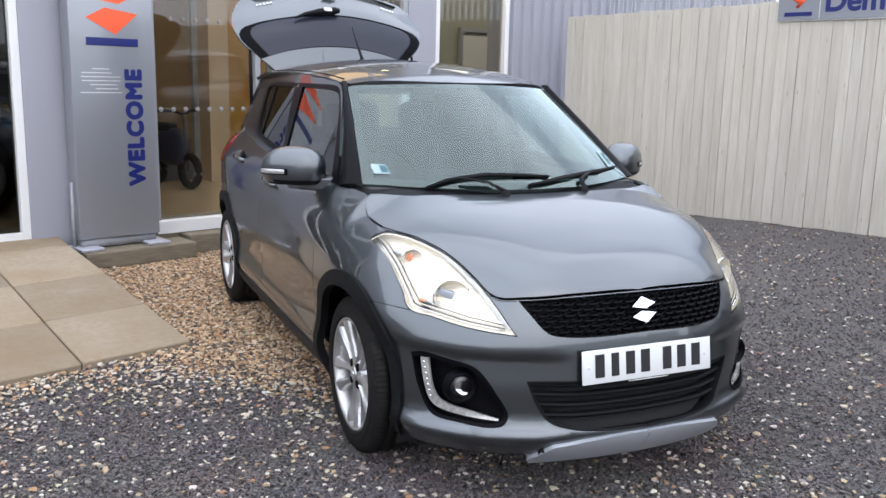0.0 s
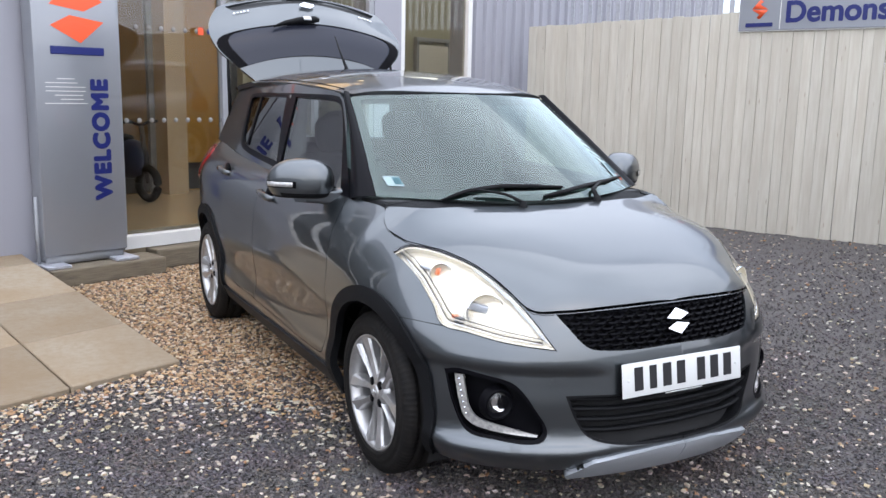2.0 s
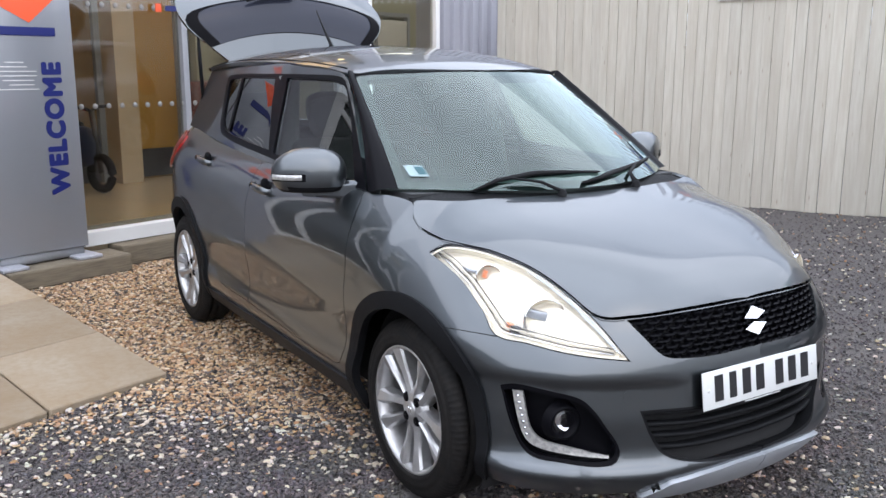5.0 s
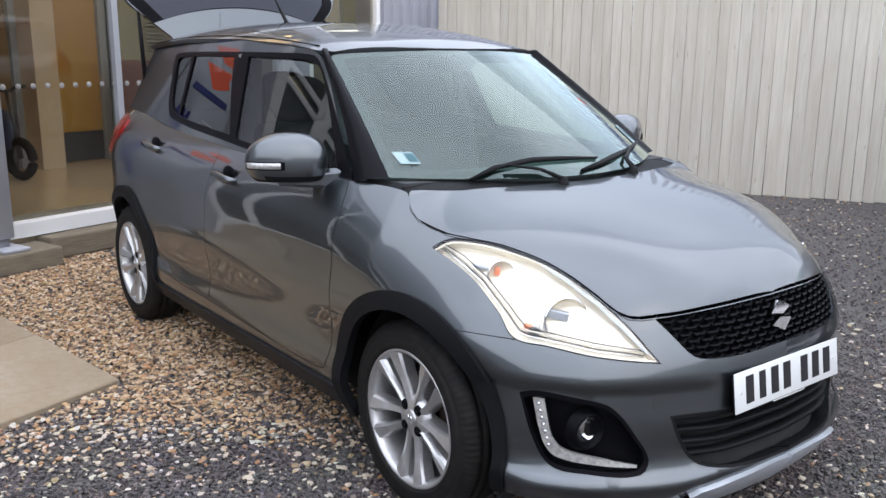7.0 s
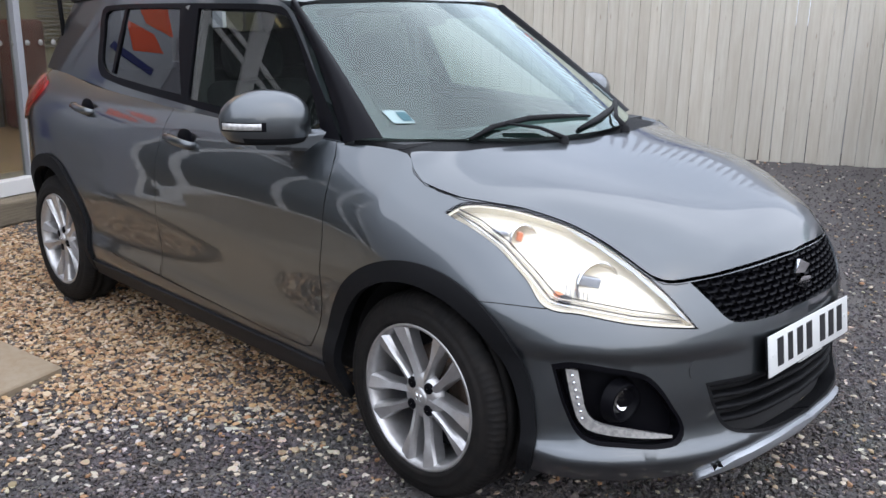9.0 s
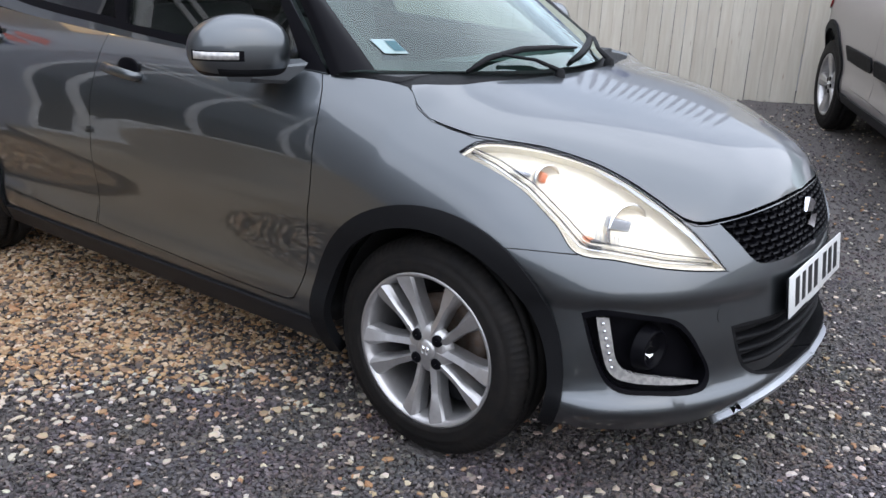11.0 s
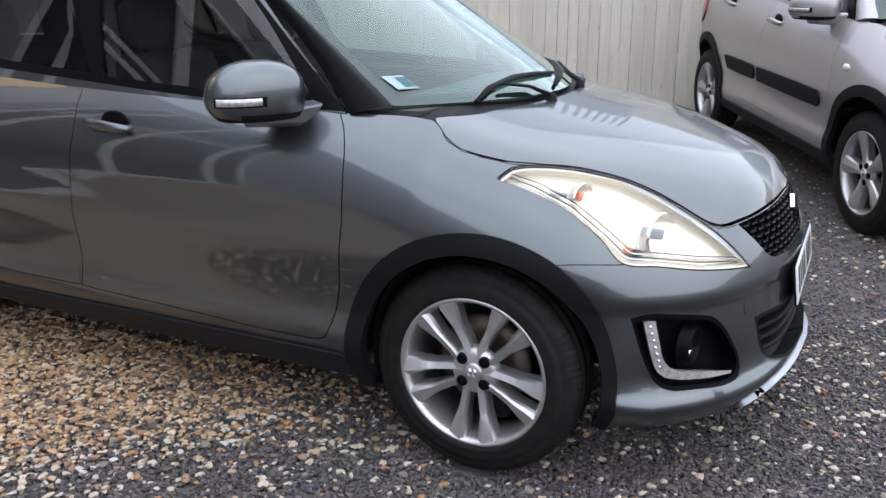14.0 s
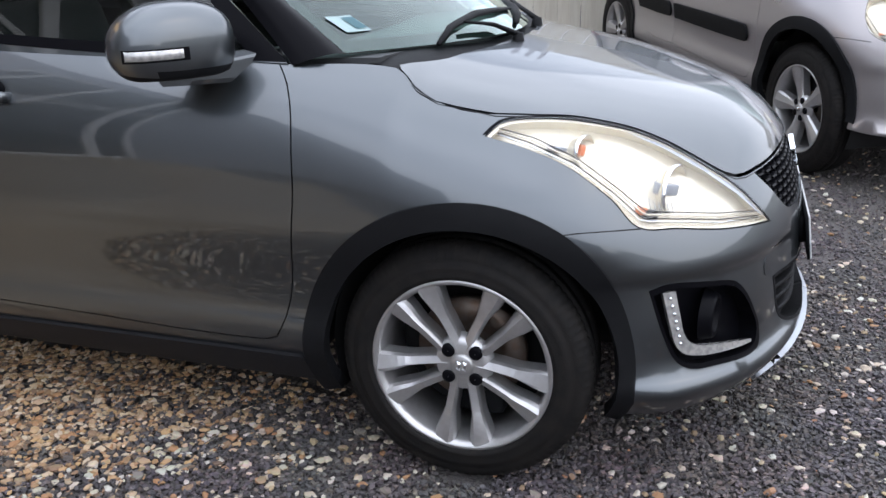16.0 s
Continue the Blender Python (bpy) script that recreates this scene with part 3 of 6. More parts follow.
    part("brake_caliper", bm, BLACK, wheel)
    bm = lathe(bmesh.new(), [(0.001, -h + 0.02), (rim_r - 0.012, -h + 0.02), (rim_r - 0.012, -h + 0.05)], 40)
    part("wheel_back", bm, GAP, wheel)
    return wheel


def make_mirror(car, sg, side_mat, W):
    """Door mirror on a stalk, with an indicator strip."""
    m = Matrix.Translation(W((sg * 0.838, 0.622, 1.022))) @ pose(0, 0, 0, 0, 0, sg * 33)
    holder = new("door_mirror")
    holder.parent = car
    bm = superellipsoid(bmesh.new(), (0.138, 0.085, 0.094), m, 0.78)
    for v in bm.verts:
        q = m.inverted() @ v.co
        if q.y > 0.04:
            q.y = 0.04 + (q.y - 0.04) * 0.15
        f = 1 - 0.22 * max(0, sg * q.x / 0.138) ** 2
        q.z *= f
        if q.z < 0:
            q.z = max(q.z, -0.064) + 0.12 * min(0, q.z + 0.064)
        v.co = m @ q
    for f in bm.faces:
        c = m.inverted() @ f.calc_center_median()
        f.material_index = 1 if c.z < -0.050 else 0
    part("mirror_cap", bm, [side_mat, BLACK], holder)
    bm = bmesh.new()
    ln = 0.105
    for i in range(11):
        a = i / 10
        x = 0.012 + ln * 1.08 * a
        y = -0.085 * (1 - min(1, x / 0.140) ** 2.6) ** (1 / 2.6) - 0.003
        for z, d in ((-0.021, 0.0), (-0.018, -0.004), (-0.003, -0.004), (0.0, 0.0)):
            bm.verts.new(m @ Vector((sg * x, y + d + 0.002, z + 0.002)))
    bm.verts.ensure_lookup_table()
    for i in range(10):
        for k in range(3):
            bm.faces.new([bm.verts[j] for j in (i * 4 + k, i * 4 + k + 1, i * 4 + 5 + k, i * 4 + 4 + k)])
    bmesh.ops.recalc_face_normals(bm, faces=bm.faces)
    part("indicator_lens", bm, INDICATOR, holder, "clear indicator strip")
    bm = bmesh.new()
    for i in range(13):
        x = -0.002 + 0.142 * i / 12 * 0.92
        y = -0.085 * (1 - min(1, max(0, x) / 0.140) ** 2.6) ** (1 / 2.6) - 0.002
        for z in (-0.0225, 0.0045):
            bm.verts.new(m @ Vector((sg * x, y, z)))
    bm.verts.ensure_lookup_table()
    for i in range(12):
        bm.faces.new([bm.verts[j] for j in (i * 2, i * 2 + 1, i * 2 + 3, i * 2 + 2)])
    part("indicator_surround", bm, GLOSSBLACK, holder)
    bm = bmesh.new()
    rows = []
    for (x, y, z0, z1, d2) in ((0.840, 0.622, 0.934, 0.968, 0.030), (0.79, 0.585, 0.932, 0.980, 0.036), (0.74, 0.545, 0.930, 0.988, 0.042), (0.69, 0.50, 0.930, 0.996, 0.048), (0.65, 0.475, 0.930, 0.998, 0.05)):
        rows.append([bm.verts.new(W((sg * (x + dx * 0.6), y + dx, z))) for dx, z in ((-d2, z0 + 0.010), (-d2 * 0.8, z0), (d2 * 0.8, z0), (d2, z0 + 0.01), (d2, z1 - 0.004), (d2 * 0.9, z1), (-d2 * 0.9, z1), (-d2, z1 - 0.006))])
    for r0, r1 in zip(rows, rows[1:]):
        for k in range(8):
            bm.faces.new((r0[k], r0[(k + 1) % 8], r1[(k + 1) % 8], r1[k]))
    bm.faces.new(rows[0])
    bm.faces.new(rows[-1][::-1])
    bmesh.ops.recalc_face_normals(bm, faces=bm.faces)
    part("mirror_stalk", bm, side_mat, holder, smooth=False)
    bm = bmesh.new()
    box(bm, (0.19, 0.006, 0.115), at=(0, 0.048, 0.0), bevel=0.02)
    bmesh.ops.transform(bm, matrix=m, verts=bm.verts)
    part("mirror_glass", bm, CHROME, holder)
    return holder


def make_seat(car, at, W, rear=False):
    seat = new("rear_seat" if rear else "front_seat")
    seat.parent = car
    w = 1.18 if rear else 0.5
    bm = box(bmesh.new(), (w, 0.5, 0.16), at=(0, 0, 0), bevel=0.05, seg=3)
    bmesh.ops.transform(bm, matrix=Matrix.Translation(W((at[0], at[1], 0.50))), verts=bm.verts)
    part("cushion", bm, SEAT_CLOTH, seat)
    bm = box(bmesh.new(), (w, 0.13, 0.58), bevel=0.055, seg=3)
    bmesh.ops.transform(bm, matrix=Matrix.Translation(W((at[0], at[1] + 0.30, 0.80))) @ pose(0, 0, 0, -16), verts=bm.verts)
    part("backrest", bm, SEAT_CLOTH, seat)
    for x in ((-0.4, 0.0, 0.4) if rear else (0,)):
        bm = superellipsoid(bmesh.new(), (0.13, 0.055, 0.10), Matrix.Translation(W((at[0] + x, at[1] + 0.39, 1.17))) @ pose(0, 0, 0, -12), 0.6, 20, 12)
        for dx in (-0.05, 0.05):
            cyl(bm, 0.006, 0.16, Matrix.Translation(W((at[0] + x + dx, at[1] + 0.375, 1.06))), 8)
        part("headrest", bm, SEAT_CLOTH, seat)
    return seat


def make_hatchback(car, paint, detail=True, warp=None, lamp_out=LAMP, cladding=BLACK, pillar=GLOSSBLACK, glass=WIND_GLASS, low=0.195, bezel=BEZEL, arch_foot=198):
    """A five-door hatchback made of panels of the body surfaces."""
    W = warp or (lambda p: p)

    def on(fn, sg):
        def g(u, v):
            p = fn(u, v)
            return W((sg * p[0], p[1], p[2]))
        return g

    def panels(name, fn, outline, step, material, parent, holes=(), lift=0.0, depth=0.012, label="", sides=(-1, 1), fade=None):
        bm = bmesh.new()
        for sg in sides:
            surface(on(fn, sg), outline, step, holes, lift, depth, lambda p, sg=sg: (sg, -0.75 if p.y < -0.1 else 0.75 if p.y > 2.6 else 0, 0.6 if p.z > 0.7 else 0.0), bm, fade)
        return part(name, bm, material, parent, label)

    arches = [arch_hole(-0.02, 0.352), arch_hole(2.43, 0.352)]
    ring = [(s, low + (0.255 - low) * ease(0.1, 0.36, s) * (1 - ease(2.1, 2.4, s))) for s in (NOSE + (TAIL - NOSE) * i / 150 for i in range(151))] + crest_edge(TAIL, NOSE, 150)
    body = panels("body", shell, ring, 0.02 if detail else 0.04, paint, car, arches + [lamp_out, GRILLE, LOW_GRILLE, bezel, FRONT_DOOR, REAR_DOOR], label="")
    for sg in (-1, 1):
        inner = [(0.3, 0.22), (2.75, 0.22), (2.75, 1.0), (0.3, 0.945)]
        panels("inner_panel", shell, rounded(inner, 0.08, smooth=False), 0.08, GAP, body, arches, -0.022, 0, sides=(sg,))
        for name, out in (("front_door", FRONT_DOOR), ("rear_door", REAR_DOOR)):
            shrunk = [(u + (0.0035 if u < 0.9 else 0) - (0.003 if 1.2 < u < 1.412 else 0) + (0.003 if 1.36 < u < 1.5 and name == "rear_door" else 0), v + (0.003 if v < 0.36 else 0)) for u, v in out]
            door = panels(name, shell, shrunk, 0.04, paint, car, sides=(sg,), depth=0.02)
            hy, hz = (1.215, 0.897) if name == "front_door" else (2.075, 0.940)
            x0 = shell(hy, hz)[0]
            tilt = -0.06
            bm = tube(bmesh.new(), [W((sg * (x0 - 0.004), hy - 0.085, hz - 0.012)), W((sg * (x0 + 0.022), hy - 0.075, hz - 0.010)), W((sg * (x0 + 0.030), hy - 0.04, hz - 0.006)), W((sg * (x0 + 0.031), hy + 0.02, hz)),
                                    W((sg * (x0 + 0.028), hy + 0.075, hz + 0.004)), W((sg * (x0 + 0.006), hy + 0.095, hz + 0.004))], [0.011, 0.015, 0.017, 0.017, 0.0155, 0.014], 10, 0.75, (1, 0, 0))
            part("handle", bm, paint, door)
            bm = superellipsoid(bmesh.new(), (0.008, 0.058, 0.040), Matrix.Translation(W((sg * (x0 - 0.003), hy - 0.012, hz + 0.002))), 0.9, 20, 12)
            part("handle_cup", bm, GLOSSBLACK, door)
    # glasshouse
    panels("side_frame", flank, SIDE_PANEL, 0.06, paint, car, [DAYLIGHT], 0.0, 0.03)
    for sg in (-1, 1):
        panels("window_trim", flank, DAYLIGHT, 0.05, GLOSSBLACK, car, [FRONT_GLASS, REAR_GLASS], 0.001, 0.025, sides=(sg,))
        panels("front_window", flank, FRONT_GLASS, 0.08, SIDE_GLASS, car, (), -0.006, 0, sides=(sg,)).visible_shadow = False
        panels("rear_window", flank, REAR_GLASS, 0.08, DARK_GLASS, car, (), -0.006, 0, sides=(sg,)).visible_shadow = False
        bm = bmesh.new()
        rows = []
        for i in range(15):
            q = i / 14
            za, zb = 0.985 + 0.402 * q, 0.966 + 0.404 * q
            xa = 0.640 - 0.128 * q
            a = Vector(screen(xa, za))
            f = flank(0.40 + 0.50 * q - 0.05 * math.sin(math.pi * q) * 0.4, zb)
            b = Vector(f)
            rows.append([bm.verts.new(W((sg * p.x, p.y, p.z))) for p in (a + (b - a) * k + Vector((0.7, -0.7, 0.35)) * 0.030 * math.sin(math.pi * k) for k in (0, 0.15, 0.35, 0.6, 0.85, 1))])
        for r0, r1 in zip(rows, rows[1:]):
            for k in range(5):
                bm.faces.new((r0[k], r0[k + 1], r1[k + 1], r1[k]) if sg > 0 else (r0[k + 1], r0[k], r1[k], r1[k + 1]))
        part("windscreen_pillar", bm, pillar, car)
    edge = [(0.640 - 0.120 * i / 10, 0.985 + 0.377 * i / 10) for i in range(11)]
    top = [(0.520 * math.cos(math.pi * i / 12), 1.362 + 0.023 * math.sin(math.pi * i / 12)) for i in range(1, 12)]
    ws = edge + top + [(-x, z) for x, z in reversed(edge)] + [(-0.62 + 1.24 * i / 12, 0.985 - 0.008 * math.sin(math.pi * i / 12)) for i in range(1, 12)]
    inner = [(x * 0.945, 1.010 + (z - 0.985) * 0.905) for x, z in ws]
    bm = surface(lambda u, v: W(screen(u, v)), ws, 0.06, (), 0, 0.0, (0, -1, 0.5))
    screen_ob = part("windscreen", bm, glass, car)
    screen_ob.visible_shadow = False
    part("windscreen_border", surface(lambda u, v: W(screen(u, v)), ws, 0.05, [inner], -0.004, 0, (0, -1, 0.5)), BLACK, screen_ob)
    front = [(x, screen(x, z)[1] + 0.006) for x, z in reversed(top)]
    roof_out = [(-0.533, 0.95)] + [(x, y) for x, y in front] + [(0.533, 0.95), (0.556, 1.3), (0.565, 1.8), (0.56, 2.3), (0.545, 2.66), (0.3, 2.70), (0, 2.71), (-0.3, 2.70), (-0.545, 2.66), (-0.56, 2.3), (-0.565, 1.8), (-0.556, 1.3)]
    roof_ob = part("roof", surface(lambda u, v: W(roof(u, v)), rounded([(*p, 0) for p in roof_out], 0.06, smooth=False), 0.06, (), 0, 0.02, (0, 0, 1)), paint, car)
    for sg in (-1, 1):
        bm = tube(bmesh.new(), [W((sg * x, y, roof(x, y)[2] + 0.001)) for x, y in zip((0.505, 0.525, 0.535, 0.538, 0.538, 0.535, 0.525), (0.97, 1.2, 1.5, 1.8, 2.1, 2.4, 2.64))], 0.0045, 6, 0.5)
        part("roof_strip", bm, BLACK, roof_ob)
    # bonnet
    side = [shell(s, crest(s)[1] - 0.001)[:2] for s in (NOSE + (-0.074 - NOSE) * i / 40 for i in range(41))] + [(0.700, 0.069), (0.690, 0.120), (0.668, 0.158), (0.652, 0.167)]
    side = [(x - (0.003 if x > 0.02 else 0), y + 0.004) for x, y in side]
    back = [(0.5, 0.105), (0.3, 0.05), (0.15, 0.03), (0, 0.022)]
    half = side[1:] + back[:-1]
    hood_out = [(0, side[0][1])] + half + [(0, 0.022)] + [(-x, y) for x, y in reversed(half)]
    bonnet = part("bonnet", surface(lambda u, v: W(hood(u, v)), rounded([(*p, 0) for p in hood_out], 0.05, smooth=False), 0.04, (), 0.002, 0.02, (0, -0.3, 1)), paint, car)
    # black scuttle below the windscreen
    base = [(x, screen(x, z - 0.01)[1] + 0.03) for x, z in ((-0.62 + 1.24 * i / 12, 0.985) for i in range(13))]
    cowl = base + [(x, y) for x, y in ((0.66, 0.15), (0.5, 0.09), (0.3, 0.035), (0, 0.0), (-0.3, 0.035), (-0.5, 0.09), (-0.66, 0.15))]
    part("scuttle", surface(lambda u, v: W(hood(u, v)), cowl, 0.05, (), -0.008, 0, (0, -0.3, 1)), BLACK, car)
    # cladding
    for sg in (-1, 1):
        for cy in (-0.02, 2.43):
            a0, a1 = (-18, arch_foot) if cy < 1 else (-20, 192)
            panels("arch_trim", shell, arch_band(cy, 0.340, 0.396, a0, a1), 0.03, cladding, car, (), 0.013, 0.03, sides=(sg,), label="matt black plastic wheel arch trim")
            bm = bmesh.new()
            rows = []
            for i in range(21):
                a = radians(-20 + 225 * i / 20)
                rows.append([bm.verts.new(W((sg * x, cy + 0.356 * math.cos(a), 0.305 + 0.356 * math.sin(a)))) for x in (0.735, 0.42)])
            for r0, r1 in zip(rows, rows[1:]):
                bm.faces.new((r0[0], r0[1], r1[1], r1[0]))
            part("wheel_liner", bm, GAP, car)
        sill = rounded([(0.345, 0.222, 0), (2.08, 0.222, 0), (2.06, 0.286, 0), (1.2, 0.294), (0.39, 0.296, 0)], 0.04)
        panels("sill", shell, sill, 0.03, SILL, car, (), 0.010, 0.03, sides=(sg,), label="satin black sill below the doors")
    bm = bmesh.new()
    box(bm, (1.38, 1.6, 0.05), at=W((0, 1.2, 0.265)))
    box(bm, (0.9, 3.4, 0.05), at=W((0, 1.15, 0.27)))
    part("underbody", bm, GAP, car)
    # lamps
    for sg in (-1, 1):
        lamp = panels("headlight", shell, lamp_out, 0.03, REFLECTOR, car, (), -0.028, 0, sides=(sg,), label="large swept-back headlight with clear lens")
        panels("lamp_rim", shell, lamp_out, 0.03, REFLECTOR, lamp, [[(-0.42 + (u + 0.42) * 0.975, 0.728 + (v - 0.728) * 0.955) for u, v in lamp_out]], -0.004, 0.028, sides=(sg,))
        panels("lamp_seal", shell, [(-0.42 + (u + 0.42) * 1.015, 0.728 + (v - 0.728) * 1.025) for u, v in lamp_out], 0.05, GLOSSBLACK, lamp, [[(-0.42 + (u + 0.42) * 0.995, 0.728 + (v - 0.728) * 0.99) for u, v in lamp_out]], 0.0005, 0.02, sides=(sg,))
        lens = panels("lens", shell, lamp_out, 0.03, CLEAR_LENS, lamp, (), 0.003, 0, sides=(sg,))
        lens.visible_shadow = False
        for (s, z, r, tint) in ((-0.545, 0.692, 0.060, REFLECTOR), (-0.312, 0.790, 0.036, REFLECTOR)):
            p = Vector(shell(s, z))
            n = Vector((p.x - 0.2, -0.55, 0.12)).normalized()
            m = Matrix.Translation(W(Vector((sg * p.x, p.y, p.z)) - Vector((sg * n.x, n.y, n.z)) * 0.034)) @ Vector((sg * n.x * 0.5, n.y, 0.05)).to_track_quat("Z", "Y").to_matrix().to_4x4()
            bm = lathe(bmesh.new(), [(r, 0.006), (r * 0.97, -0.002), (r * 0.8, -0.02), (r * 0.55, -0.034), (r * 0.3, -0.04), (0.004, -0.042)], 36, m)
            part("reflector_bowl", bm, REFLECTOR, lamp)
            bm = lathe(bmesh.new(), [(r * 1.07, 0.0), (r * 1.07, 0.008), (r, 0.008)], 36, m)
            part("bowl_ring", bm, CHROME, lamp)
            bm = superellipsoid(bmesh.new(), (r * 0.16, r * 0.16, r * 0.30), m @ pose(0, 0, -0.022), 1.0, 16, 10)
            part("bulb", bm, AMBER if s > -0.5 else CHROME, lamp)
            if s < -0.5:
                bm = bmesh.new()
                for k in range(-3, 4):
                    box(bm, (r * 1.5 * (1 - 0.1 * abs(k)), 0.0022, 0.004), at=(0, 0.010 * k, -0.024 - 0.002 * abs(k)))
                bmesh.ops.transform(bm, matrix=m, verts=bm.verts)
                part("bowl_rib", bm, LENS_EDGE, lamp)
        # bulb shield, amber bulb holder and steps between the bowls
        # the amber block at -0.425 is an orange reflection made as a solid
        for (q, z, w, h, tone) in ((-0.505, 0.705, 0.060, 0.026, LENS_EDGE), (-0.225, 0.803, 0.045, 0.010, LENS_EDGE), (-0.285, 0.797, 0.016, 0.024, AMBER), (-0.425, 0.672, 0.022, 0.016, AMBER), (-0.445, 0.660, 0.030, 0.026, GREY_TRIM)):
            p = Vector(shell(q, z))
            bm = box(bmesh.new(), (0.02, w, h), bevel=0.003)
            bmesh.ops.transform(bm, matrix=Matrix.Translation(W((sg * (p.x - 0.022), p.y + 0.012, p.z - 0.006))) @ pose(0, 0, 0, 12, 0, sg * -48), verts=bm.verts)
            part("lamp_step_and_reflection", bm, tone, lamp)
        # fine ribs at the rear of the main bowl
        for k in range(6):
            rib = [W((sg * (p[0] - 0.016), p[1] + 0.014, p[2])) for p in (shell(-0.452 - 0.012 * k, 0.690 - 0.006 * k + 0.003 * k * k * 0.2 - d) for d in (0.0, 0.012, 0.026))]
            part("bowl_rib", tube(bmesh.new(), rib, 0.0014, 6), LENS_EDGE, lamp)
        # parallel lips along the lower rear edge
        for inset, lip_r, tone in ((0.009, 0.0030, CHROME), (0.0145, 0.0022, GLOSSBLACK), (0.0215, 0.0028, REFLECTOR), (0.0275, 0.0020, GLOSSBLACK)):
            pts = [(-0.76, 0.604 + inset * 0.8), (-0.629, 0.615 + inset), (-0.496, 0.634 + inset), (-0.43, 0.642 + inset), (-0.400 - inset * 0.8, 0.648 + inset), (-0.372 - inset, 0.676 + inset * 0.6), (-0.343 - inset, 0.703 + inset * 0.5), (-0.250 - inset * 0.7, 0.765 + inset * 0.6), (-0.153 - inset * 0.5, 0.804 + inset * 0.7), (-0.085, 0.826 + inset * 0.6)]
            bm = tube(bmesh.new(), [W((sg * p[0] * 0.993, p[1] + 0.004, p[2])) for p in (shell(*q) for q in pts)], lip_r, 6, 0.7)
            part("lamp_lip", bm, tone, lamp)
        # pale band along the upper front edge
        if detail:
            band = [(-0.797, 0.603), (-0.718, 0.686), (-0.635, 0.743), (-0.522, 0.793), (-0.42, 0.822), (-0.53, 0.783), (-0.6436, 0.728), (-0.715, 0.672), (-0.765, 0.624)]
            panels("lens_band", shell, rounded([(*p, 0) for p in band], 0.03, smooth=False), 0.04, LENS_EDGE, lamp, (), -0.005, 0, sides=(sg,))
    # dark shut lines: bonnet edge, wing to bumper
        seam = [(-0.180, 0.628), (-0.2134, 0.6418), (-0.26, 0.646), (-0.3036, 0.646), (-0.36, 0.6435), (-0.404, 0.641)]
        part("shut_line", tube(bmesh.new(), [W((sg * p[0], p[1], p[2])) for p in (shell(*q) for q in seam)], 0.0015, 6), GAP, body)
        edge_pts = [shell(q, crest(q)[1] - 0.003) for q in (-0.80 + 0.0365 * i for i in range(21))] + [(0.700, 0.066, 0.888), (0.692, 0.117, 0.913), (0.672, 0.155, 0.945), (0.655, 0.170, 0.966)]
        part("shut_line", tube(bmesh.new(), [W((sg * p[0], p[1], p[2])) for p in edge_pts], 0.0013, 6), GAP, body)
    return W, on, panels, body, bonnet, roof_ob

REAR_SCREEN = mat("dark_rear_screen", (0.028, 0.031, 0.045), 0.12, spec=0.28)


